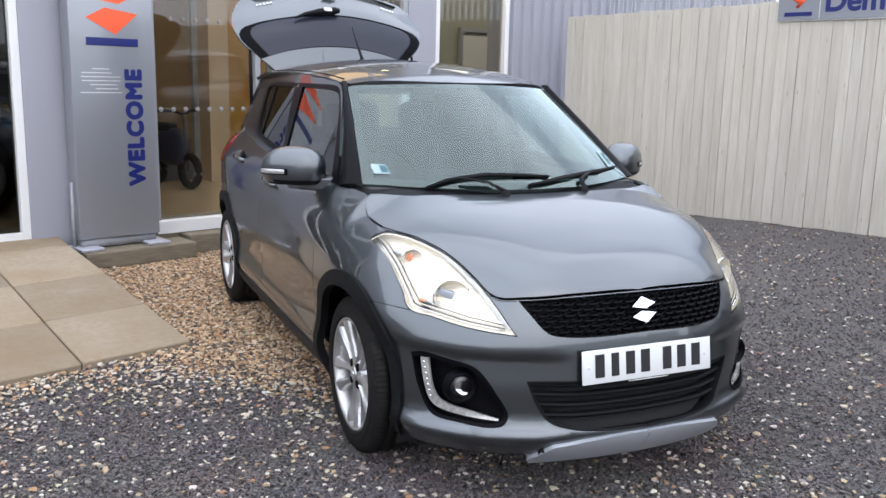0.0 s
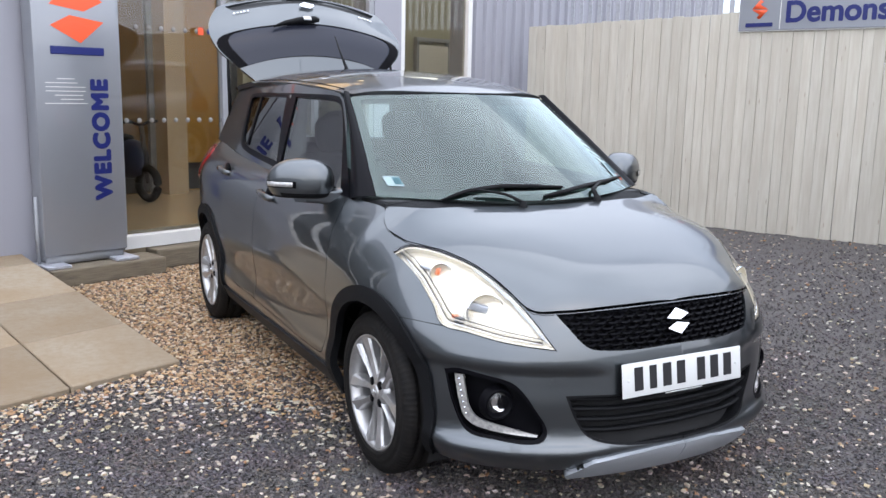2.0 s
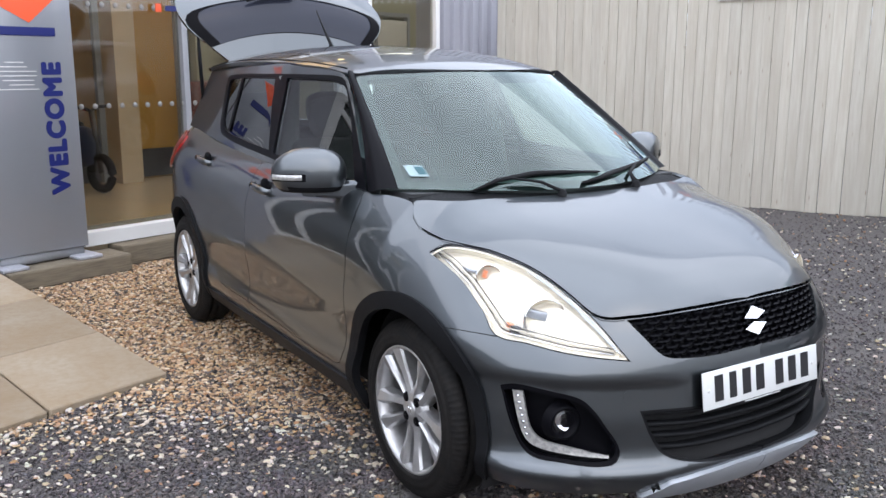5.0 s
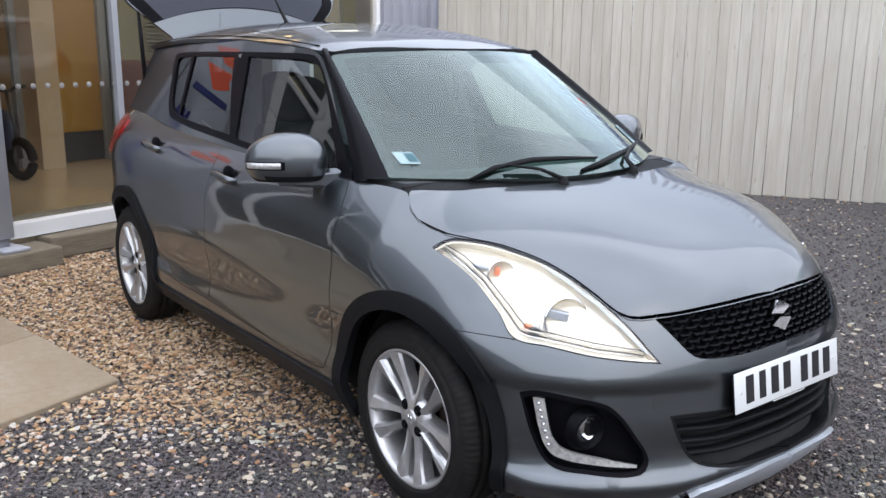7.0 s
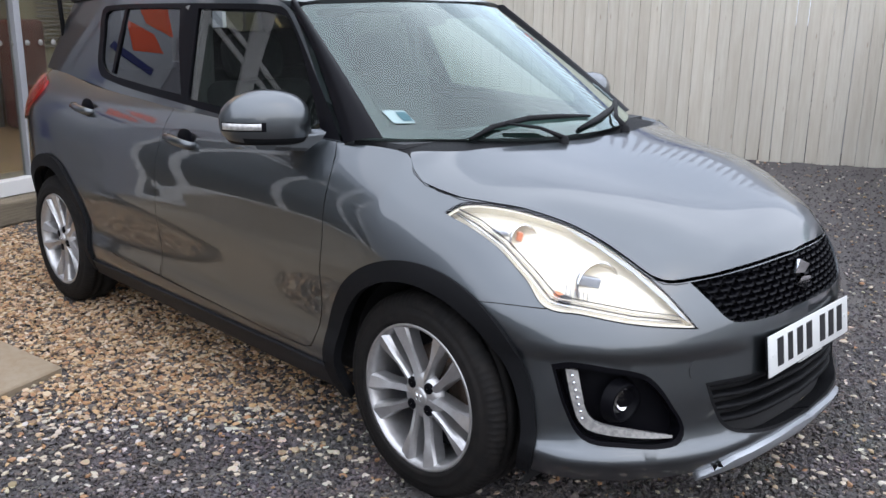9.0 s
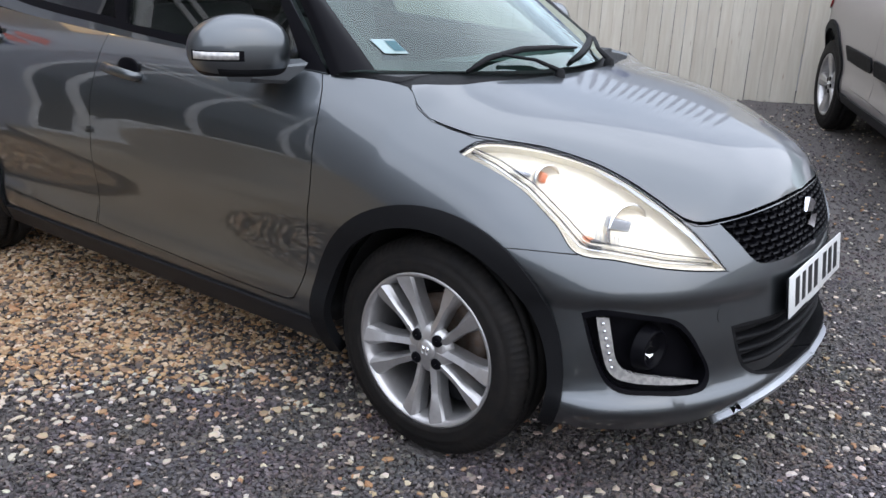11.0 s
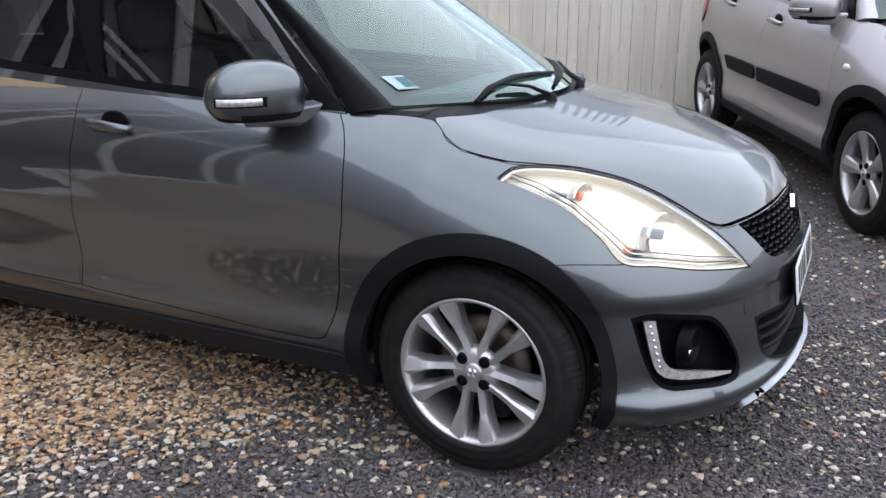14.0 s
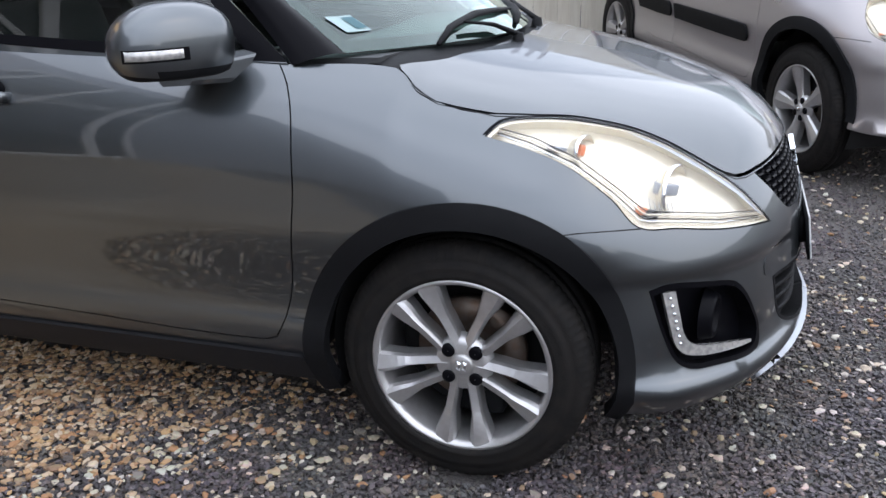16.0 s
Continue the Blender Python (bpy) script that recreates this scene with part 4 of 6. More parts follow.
def make_front_details(car, kit):
    """Everything that only the grey car shows: grille, plate, fog lamps, wipers, cabin, tailgate."""
    W, on, panels, body, bonnet, roof_ob = kit
    grille = panels("grille", shell, GRILLE, 0.04, GAP, car, (), -0.028, 0, label="black honeycomb radiator grille")
    poly = np.array(GRILLE)
    bm = bmesh.new()
    cw, ch = 0.046, 0.0205
    for sg in (-1, 1):
        for r in range(9):
            for c in range(13):
                cs, cz = NOSE + (c + 0.5 * (r % 2)) * cw, 0.598 + r * ch * 0.80
                hexa = [(cs + cw * a, cz + ch * b) for a, b in ((-0.5, 0), (-0.3, -0.4), (0.3, -0.4), (0.5, 0), (0.3, 0.4), (-0.3, 0.4))]
                if not inside(GRILLE, [(cs, cz)])[0] or cs < NOSE - 0.001:
                    continue
                hexa = [(min(max(u, NOSE), -0.815), v) for u, v in hexa]
                mid = [(cs + (u - cs) * 0.84, cz + (v - cz) * 0.64) for u, v in hexa]
                P = [[bm.verts.new(Vector(on(shell, sg)(u, v)) + Vector((0, dy, 0))) for u, v in lp] for lp, dy in ((hexa, 0.005), (mid, 0.008), (mid, 0.026))]
                for i in range(6):
                    j = (i + 1) % 6
                    bm.faces.new((P[0][i], P[0][j], P[1][j], P[1][i]))
                    bm.faces.new((P[1][i], P[1][j], P[2][j], P[2][i]))
    bmesh.ops.recalc_face_normals(bm, faces=bm.faces)
    part("honeycomb", bm, GLOSSBLACK, grille, smooth=False)
    # plain chrome badge of two slanted bars
    bm = bmesh.new()
    m = pose(0, -0.705, 0.662, 90 - 14, 0, 0) @ Matrix.Diagonal((0.88, 0.88, 1, 1))
    prism(bm, [(-0.054, 0.014), (-0.008, 0.050), (0.054, 0.024), (0.010, 0.004)], 0.012, m)
    prism(bm, [(0.054, -0.014), (0.008, -0.050), (-0.054, -0.024), (-0.010, -0.004)], 0.012, m)
    part("badge", bm, CHROME, grille, "plain chrome badge", smooth=False)
    low = panels("lower_grille", shell, LOW_GRILLE, 0.04, GAP, car, (), -0.05, 0, label="black lower bumper grille with slats")
    panels("grille_wall", shell, [(u, v) for u, v in LOW_GRILLE], 0.05, BLACK, low, [[(NOSE + (u - NOSE) * 0.975, 0.375 + (v - 0.375) * 0.92) for u, v in LOW_GRILLE]], 0.001, 0.05)
    for z in (0.328, 0.363, 0.398, 0.432):
        bm = bmesh.new()
        for sg in (-1, 1):
            n = 12
            s1 = -0.90 + (z - 0.30) * 0.44
            pts = [on(shell, sg)(NOSE + (s1 - NOSE) * i / n, z) for i in range(n + 1)]
            rows = [[bm.verts.new((p[0], p[1] + dy, p[2] + dz)) for dy, dz in ((0.045, 0.004), (0.016, 0.008), (0.010, 0.004), (0.012, -0.004), (0.045, -0.002))] for p in pts]
            for r0, r1 in zip(rows, rows[1:]):
                for k in range(4):
                    bm.faces.new((r0[k], r0[k + 1], r1[k + 1], r1[k]))
        bmesh.ops.recalc_face_normals(bm, faces=bm.faces)
        part("slat", bm, BLACK, low)
    # number plate with plain bars in place of its characters
    m = pose(0, -0.756, 0.500, 90 - 8, 0, 0)
    bm = box(bmesh.new(), (0.52, 0.111, 0.004), bevel=0.0018)
    bmesh.ops.transform(bm, matrix=m, verts=bm.verts)
    plate = part("number_plate", bm, WHITE, car, "white number plate with dark bars")
    bm = box(bmesh.new(), (0.515, 0.108, 0.006), at=(0, -0.003, -0.005))
    box(bm, (0.40, 0.06, 0.03), at=(0, 0, -0.02))
    bmesh.ops.transform(bm, matrix=m, verts=bm.verts)
    part("plate_holder", bm, BLACK, plate)
    for i, x in enumerate((-0.181, -0.121, -0.061, -0.001, 0.088, 0.148, 0.208)):
        bm = box(bmesh.new(), (0.030 if i == 1 else 0.036, 0.076, 0.0012), at=(x - 0.012, 0.002, 0.0025))
        bmesh.ops.transform(bm, matrix=m, verts=bm.verts)
        part("plate_bar", bm, INK, plate, smooth=False)
    bm = box(bmesh.new(), (0.16, 0.004, 0.001), at=(0.0, -0.060, -0.001))
    bmesh.ops.transform(bm, matrix=m, verts=bm.verts)
    part("small_print_bar", bm, WHITE, plate)
    for x in (-0.235, 0.235):
        bm = lathe(bmesh.new(), [(0.001, 0.004), (0.005, 0.0036), (0.006, 0.002)], 12, m @ pose(x, 0, 0))
        part("screw_cap", bm, WHITE, plate)
    # fog lamps in black recesses, L-shaped daytime lights
    for sg in (-1, 1):
        bez = panels("fog_lamp_surround", shell, BEZEL, 0.03, GLOSSBLACK, car, (), -0.045, 0, sides=(sg,), label="black fog lamp surround in the bumper")
        panels("surround_rim", shell, BEZEL, 0.04, GLOSSBLACK, bez, [[(-0.59 + (u + 0.59) * 0.93, 0.395 + (v - 0.395) * 0.88) for u, v in BEZEL]], 0.001, 0.045, sides=(sg,))
        panels("daytime_light", shell, DRL, 0.02, INDICATOR, bez, (), -0.004, 0.012, sides=(sg,), label="L-shaped clear daytime running light")
        bm = bmesh.new()
        for i in range(7):
            p = Vector(on(shell, sg)(-0.480 - 0.0052 * i, 0.478 - 0.0185 * i)) + Vector((sg * -0.003, 0.002, 0))
            bmesh.ops.create_icosphere(bm, subdivisions=1, radius=0.0055, matrix=Matrix.Translation(p))
        part("light_bead", bm, CHROME, bez)
        p = Vector(on(shell, sg)(-0.634, 0.406))
        n = Vector((sg * 0.18, -1, 0.0)).normalized()
        m = Matrix.Translation(p - n * 0.018) @ n.to_track_quat("Z", "Y").to_matrix().to_4x4()
        bm = lathe(bmesh.new(), [(0.062, -0.03), (0.052, -0.006), (0.048, 0.0), (0.042, -0.002), (0.034, -0.022)], 36, m)
        part("fog_lamp_tube", bm, GLOSSBLACK, bez)
        bm = lathe(bmesh.new(), [(0.034, -0.020), (0.026, -0.030), (0.012, -0.034), (0.002, -0.032)], 32, m)
        part("fog_lamp", bm, CHROME, bez)
        bm = lathe(bmesh.new(), [(0.034, -0.018), (0.022, -0.012), (0.001, -0.010)], 32, m)
        part("fog_lens", bm, CLEAR_LENS, bez)
        make_mirror(car, sg, PAINT, W)
    # silver skid plate under the bumper, with notches
    edge_u = [(-0.85, 0.180), (-0.93, 0.240), (-1.03, 0.256), (-1.14, 0.265), (NOSE, 0.267)]
    edge_l = [(NOSE, 0.176), (-1.10, 0.175), (-0.98, 0.172), (-0.86, 0.163)]
    panels("skid_plate", shell, rounded([(*p, 0) for p in edge_u + edge_l], 0.012, smooth=False), 0.012, SKID, car, (), 0.014, 0.020, label="silver plastic skid plate under the bumper")
    panels("tow_cover", shell, rounded([(-0.795, 0.465), (-0.795, 0.508), (-0.843, 0.508), (-0.843, 0.465)], 0.01), 0.02, PAINT, body, (), 0.0015, 0.004, sides=(-1,))
    # wipers
    for pts, arm in (([(-0.43, 0, 0.982), (-0.329, 0, 1.012), (-0.181, 0, 1.030), (-0.048, 0, 1.029), (0.104, 0, 1.021)], [(-0.14, 0.06, 0.975), (-0.19, 0.10, 1.005), (-0.30, 0.12, 1.022)]),
                     ([(-0.02, 0, 0.992), (0.10, 0, 1.006), (0.201, 0, 1.016), (0.42, 0, 1.026), (0.60, 0, 1.030)], [(0.245, 0.10, 0.978), (0.26, 0.12, 1.008), (0.36, 0.17, 1.034)])):
        wiper = new("wiper")
        wiper.parent = car
        pts = [(p[0], screen(p[0], p[2])[1] - 0.012, p[2]) for p in pts]
        bm = tube(bmesh.new(), pts, [0.007, 0.012, 0.014, 0.011, 0.006], 8, 0.7)
        part("blade", bm, BLACK, wiper)
        arm = [(p[0], min(p[1], screen(p[0], p[2])[1] - 0.03), p[2]) for p in arm]
        part("arm", tube(bmesh.new(), arm, [0.013, 0.009, 0.006], 8, 0.6), BLACK, wiper)
        part("pivot", lathe(bmesh.new(), [(0.001, 0.008), (0.014, 0.004), (0.018, -0.02)], 16, Matrix.Translation(arm[0])), BLACK, wiper)
    # windscreen stickers
    for x0, z0, w, h in ((-0.555, 1.039, 0.056, 0.034), (0.555, 1.06, 0.045, 0.06)):
        def at(u, v):
            return screen(u, v)
        out = rounded([(x0 - w / 2, z0 - h / 2, 0), (x0 + w / 2, z0 - h / 2, 0), (x0 + w / 2, z0 + h / 2, 0), (x0 - w / 2, z0 + h / 2, 0)], 0.02, smooth=False)
        st = part("sticker", surface(at, out, 0.02, (), 0.003, 0, (0, -1, 0.5)), STICKER, car, "small pale teal sticker on the windscreen")
        half = rounded([(x0, z0 - h * 0.36, 0), (x0 + w * 0.46, z0 - h * 0.36, 0), (x0 + w * 0.46, z0 + h * 0.36, 0), (x0, z0 + h * 0.36, 0)], 0.02, smooth=False)
        part("sticker_print", surface(at, half, 0.02, (), 0.005, 0, (0, -1, 0.5)), TEAL, st)
    # aerial
    part("aerial", tube(bmesh.new(), [(0, 2.178, 1.505), (0, 2.185, 1.525), (-0.005, 2.27, 1.62), (-0.01, 2.345, 1.715)], [0.022, 0.010, 0.005, 0.003], 10), BLACK, car, "black roof aerial")
    # cabin
    part("dashboard", surface(lambda u, v: (u, 0.18 + 0.50 * v + 0.12 * u * u, 0.975 - 0.05 * v * v - (0.35 * (v - 0.72) if v > 0.72 else 0)), rounded([(-0.63, 0, 0), (0.63, 0, 0), (0.66, 1.2, 0), (-0.66, 1.2, 0)], 0.1, smooth=False), 0.06, (), 0, 0.25, (0, 0, 1)), DASH, car)
    m = pose(-0.36, 0.80, 0.93, 62, 0, 0)
    bm = bmesh.new()
    ring = [Vector((0.18 * math.cos(6.2831853 * i / 32), 0.18 * math.sin(6.2831853 * i / 32), 0)) for i in range(33)]
    tube(bm, [m @ p for p in ring], 0.015, 8)
    for a in (90, 200, 340):
        tube(bm, [m @ Vector((0, 0, -0.03)), m @ Vector((0.17 * math.cos(radians(a)), 0.17 * math.sin(radians(a)), 0))], [0.05, 0.018], 8, 0.4)
    part("steering_wheel", bm, BLACK, car)
    make_seat(car, (-0.34, 1.05), W)
    make_seat(car, (0.34, 1.05), W)
    make_seat(car, (0.0, 1.85), W, True)
    bm = superellipsoid(bmesh.new(), (0.115, 0.022, 0.034), pose(0, 0.80, 1.335, 15), 0.6, 20, 10)
    tube(bm, [(0, 0.79, 1.35), (0, 0.765, 1.405)], 0.012, 8)
    part("interior_mirror", bm, BLACK, car)
    for x in (-0.34, 0.34):
        bm = box(bmesh.new(), (0.36, 0.02, 0.13), at=(x, 0.98, 1.36), bevel=0.012, rot=pose(0, 0, 0, 68))
        part("sun_visor", bm, GREY_TRIM, car)
    bm = surface(lambda u, v: (u, v, roof(u, v)[2] - 0.03), rounded([(-0.5, 0.95, 0), (0.5, 0.95, 0), (0.52, 2.6, 0), (-0.52, 2.6, 0)], 0.2, smooth=False), 0.15, (), 0, 0.0, (0, 0, -1))
    part("headliner", bm, GREY_TRIM, car)
    for sg in (-1, 1):
        bm = tube(bmesh.new(), [(sg * 0.62, 1.38, 0.6), (sg * 0.60, 1.42, 1.0), (sg * 0.545, 1.48, 1.36)], [0.07, 0.06, 0.05], 8, 0.5)
        part("inner_pillar", bm, GREY_TRIM, car)
        bar = rounded([(1.99, 1.085, 0), (2.015, 1.088, 0), (2.045, 1.35, 0), (2.02, 1.35, 0)], 0.06, smooth=False)
        panels("window_bar", flank, bar, 0.08, GLOSSBLACK, car, (), 0.001, 0.01, sides=(sg,))
        # tail lamp wrapped round the rear corner
        out = rounded([(2.60, 0.985), (2.69, 1.03), (2.84, 1.035), (2.95, 0.98), (2.96, 0.84), (2.86, 0.82), (2.73, 0.88)], 0.03)
        panels("tail_light", shell, out, 0.04, RED_LAMP, car, (), 0.012, 0.02, sides=(sg,), label="red tail light")
    # raised tailgate
    path = spline([(0.0, (2.668, 1.452)), (0.14, (2.695, 1.603)), (0.25, (2.71, 1.705)), (0.36, (2.755, 1.808)), (0.6, (2.905, 1.944)), (0.68, (2.95, 1.992))])

    def lid(x, l):
        y, z = path(l)
        q = (x / 0.62) ** 2
        return (x, y + 0.05 * q, z - 0.10 * q)
    face = (0, -1, 1)
    gate_out = rounded([(-0.40, 0.02, 0), (-0.50, 0.12), (-0.60, 0.24), (-0.652, 0.36), (-0.645, 0.50), (-0.60, 0.62), (-0.54, 0.675), (0, 0.68), (0.54, 0.675), (0.60, 0.62), (0.645, 0.50), (0.652, 0.36), (0.60, 0.24), (0.50, 0.12), (0.40, 0.02, 0)], 0.04)
    glass_out = rounded([(-0.50, 0.115, 0), (-0.58, 0.22), (-0.625, 0.31), (-0.58, 0.352), (-0.3, 0.362), (0, 0.366), (0.3, 0.362), (0.58, 0.352), (0.625, 0.31), (0.58, 0.22), (0.50, 0.115, 0), (0.3, 0.133), (0, 0.14), (-0.3, 0.133)], 0.04)
    clear_out = [(x * 0.89, 0.24 + (l - 0.24) * 0.95) for x, l in glass_out]
    recess = rounded([(-0.52, 0.652, 0), (-0.46, 0.585), (0, 0.612), (0.46, 0.585), (0.52, 0.652, 0), (0, 0.668)], 0.04)
    gate = part("tailgate", surface(lid, gate_out, 0.05, [glass_out, recess], 0, 0.04, face), PAINT, car, "raised tailgate of the same grey")
    part("rear_screen", surface(lid, glass_out, 0.06, (), -0.002, 0.005, face), REAR_SCREEN, gate, "dark tinted rear screen")
    part("screen_border", surface(lid, glass_out, 0.05, [clear_out], 0.002, 0.002, face), GLOSSBLACK, gate)
    # recess in body paint; its shade is put in as dark grey
    part("shaded_plate_recess", surface(lid, recess, 0.06, (), -0.018, 0, face), DASH, gate)
    bm = bmesh.new()
    prism(bm, [(-0.05, 0.006), (-0.012, 0.03), (0.05, 0.012), (0.05, -0.006), (0.012, -0.03), (-0.05, -0.012)], 0.006, Matrix.Translation(Vector(lid(0, 0.565)) + Vector((0, -0.008, 0.01))) @ pose(0, 0, 0, 42))
    part("badge", bm, CHROME, gate, "plain chrome badge", smooth=False)
    for x0 in (-0.48, 0.38):
        bm = bmesh.new()
        for i in range(5):
            c = Vector(lid(x0 + 0.022 * i, 0.548)) + Vector((0, -0.004, 0.005))
            box(bm, (0.010, 0.011, 0.003), at=c, rot=pose(0, 0, 0, 42))
        part("model_bar", bm, CHROME, gate, smooth=False)
    bm = tube(bmesh.new(), [Vector(lid(x, l)) + Vector((0, -0.02, 0.03)) for x, l in ((-0.275, 0.315), (-0.2, 0.335), (-0.1, 0.352), (0.0, 0.362), (0.03, 0.362))], [0.008, 0.020, 0.030, 0.034, 0.02], 10, 0.7)
    part("rear_wiper", bm, BLACK, gate)
    bm = box(bmesh.new(), (0.055, 0.012, 0.03), at=Vector(lid(-0.055, 0.36)) + Vector((0, -0.045, 0.035)), bevel=0.004, rot=pose(0, 0, 0, -40))
    part("wiper_cap", bm, ALLOY, gate)
    for sg in (-1, 1):
        end = Vector(lid(sg * 0.56, 0.25)) + Vector((0, 0.02, -0.01))
        part("gas_strut", tube(bmesh.new(), [(sg * 0.57, 2.70, 1.22), Vector((sg * 0.57, 2.70, 1.22)).lerp(end, 0.6), end], [0.011, 0.011, 0.007], 8), BLACK, gate)
    part("gate_lining", surface(lid, [(x * 0.97, 0.34 + (l - 0.34) * 0.96) for x, l in gate_out], 0.1, (), -0.035, 0, face), BLACK, gate)


car = thing("hatchback_car", "metallic grey five-door hatchback with raised tailgate on gravel", "car")
kit = make_hatchback(car, PAINT, detail=True)
make_front_details(car, kit)
for y, turn in ((0.0, 180), (2.43, 25)):
    for sg in (-1, 1):
        make_wheel(car, (sg * 0.70, y, 0.303), sg, turn=turn, lug_turn=0)

# ---- the yard ----
GROUND_GREY = mat("dark_grey_gravel_bed", (0.072, 0.066, 0.070), 0.9, grain=0.8, grain_scale=110, color2=(0.152, 0.138, 0.127), stain=0.4, stain_scale=0.8, bump=1.0, bump_scale=120)
SLAB = mat("sandstone_paving", (0.300, 0.250, 0.185), 0.8, grain=0.45, grain_scale=30, color2=(0.235, 0.165, 0.095), stain=0.8, stain_scale=2.2, vary=0.20, bump=0.25, bump_scale=60)
SLEEPER = mat("weathered_sleeper_wood", (0.204, 0.170, 0.119), 0.85, grain=0.6, grain_scale=14, color2=(0.093, 0.076, 0.060), stretch=(0.6, 8, 8), bump=0.5, bump_scale=30)
FENCE_WOOD = mat("pale_fence_board", (0.585, 0.558, 0.484), 0.85, grain=0.25, grain_scale=9, color2=(0.390, 0.335, 0.257), stain=0.35, stain_scale=2.5, vary=0.05, shift=True, knots=0.55, stretch=(6, 6, 0.5), bump=0.35, bump_scale=25)
CLADDING = mat("lilac_grey_cladding", (0.306, 0.309, 0.348), 0.45, stain=0.12, stain_scale=1.5, color2=(0.254, 0.254, 0.293), bump=0.03, bump_scale=8)
SIGN_GREY = mat("silver_grey_sign_panel", (0.293, 0.307, 0.335), 0.34, 0.4, coat=0.5, stain=0.1, stain_scale=2)
WHITE_FRAME = mat("white_window_frame", (0.704, 0.704, 0.695), 0.4, stain=0.1, stain_scale=3, color2=(0.528, 0.528, 0.510))
BLUE_INK = mat("blue_sign_letters", (0.007, 0.014, 0.125), 0.4)
ORANGE = mat("orange_red_sign_shape", (0.80, 0.10, 0.03), 0.4)
PALISADE = mat("galvanised_steel", (0.4480, 0.4592, 0.5040), 0.5, 0.3, grain=0.3, grain_scale=30)
SHOP_TILE = mat("cream_floor_tiles", (0.52, 0.42, 0.30), 0.25, stain=0.15, stain_scale=1.2, coat=0.3)
# ceiling colour is darkened to put the interior's shade into it
CEILING = mat("shade_toned_ceiling_tiles", (0.26, 0.235, 0.20), 0.85, stain=0.15, stain_scale=1.5, bump=0.1, bump_scale=80)
PLASTER = mat("white_plaster", (0.74, 0.71, 0.66), 0.8, stain=0.15, stain_scale=1.5, bump=0.1, bump_scale=80)
CREAM_WALL = mat("cream_wall_paint", (0.60, 0.46, 0.32), 0.8, stain=0.15, stain_scale=1.5, bump=0.1, bump_scale=80)
TAN_WALL = mat("tan_wall_paint", (0.50, 0.37, 0.22), 0.8, stain=0.15, stain_scale=1.5, bump=0.1, bump_scale=80)
OLIVE_WALL = mat("olive_beige_wall_paint", (0.36, 0.34, 0.24), 0.8, stain=0.15, stain_scale=1.5, bump=0.1, bump_scale=80)
OAK = mat("golden_oak_door", (0.46, 0.25, 0.055), 0.45, grain=0.45, grain_scale=10, color2=(0.38, 0.21, 0.06), stretch=(8, 8, 0.7), bump=0.1, bump_scale=30)
DARK_OAK = mat("brown_oak_panel", (0.20, 0.12, 0.05), 0.4, grain=0.4, grain_scale=10, stretch=(8, 8, 0.7))
GREY_FRAME = mat("grey_door_frame", (0.30, 0.31, 0.33), 0.5, grain=0.1, grain_scale=40)
DARK_PANEL = mat("dark_kick_panel", (0.05, 0.05, 0.055), 0.5)
PICTURE = mat("dark_green_print", (0.05, 0.06, 0.03), 0.4, stain=0.8, stain_scale=9, color2=(0.22, 0.15, 0.08))
MAROON = mat("maroon_leather", (0.13, 0.035, 0.03), 0.45, grain=0.4, grain_scale=20, bump=0.2, bump_scale=120)
# for the added wall out of view, dark to subdue reflections
UNSEEN_WALL = mat("dark_unseen_wall", (0.10, 0.085, 0.075), 0.85, grain=0.4, grain_scale=6, stain=0.4, stain_scale=0.6)
NAVY = mat("navy_plastic", (0.012, 0.02, 0.06), 0.4)
DOT = mat("frosted_glass_dot", (0.24, 0.235, 0.225), 0.7)
BLUE_PAINT = mat("bright_blue_paint", (0.01, 0.10, 0.32), 0.3, 0.3, 1.0, grain=0.05, grain_scale=500)
LAMP_GLOW = mat("warm_downlight", (1, 0.9, 0.7), 0.5, emit=(1.0, 0.72, 0.35), emit_strength=14)


def rise(x, y):
    """Height of the yard: level by the car, rising gently towards the fence."""
    return 0.062 * (math.log1p(math.exp((x - 1.9) * 4)) / 4)


def block(name, size, at, material, m=None, bevel=0.004, label="", category="", kind="structure", parent=None):
    bm = box(bmesh.new(), size, bevel=bevel)
    ob = part(name, bm, material, parent, smooth=False)
    if parent is None:
        ob.matrix_world = (m or Matrix()) @ Matrix.Translation(at)
        return tagged(ob, label, category, "", kind)
    ob.matrix_local = Matrix.Translation(at)
    return tagged(ob, label)


def sheet():
    """Ground out to the horizon, finely divided near the car."""
    bm = bmesh.new()
    xs = [-400, -60, -20] + [-9 + 0.3 * i for i in range(61)] + [20, 60, 400]
    ys = [-400, -60, -20] + [-8 + 0.3 * i for i in range(54)] + [20, 60, 400]
    g = [[bm.verts.new((x, y, rise(min(x, 7), y) - 0.010 + 0.006 * noise.noise((x * 1.3, y * 1.3, 0)))) for y in ys] for x in xs]
    for a, b in zip(g, g[1:]):
        for j in range(len(ys) - 1):
            bm.faces.new((a[j], b[j], b[j + 1], a[j + 1]))
    return bm


tagged(part("ground", sheet(), GROUND_GREY), "dark grey gravel yard", "ground", kind="structure")

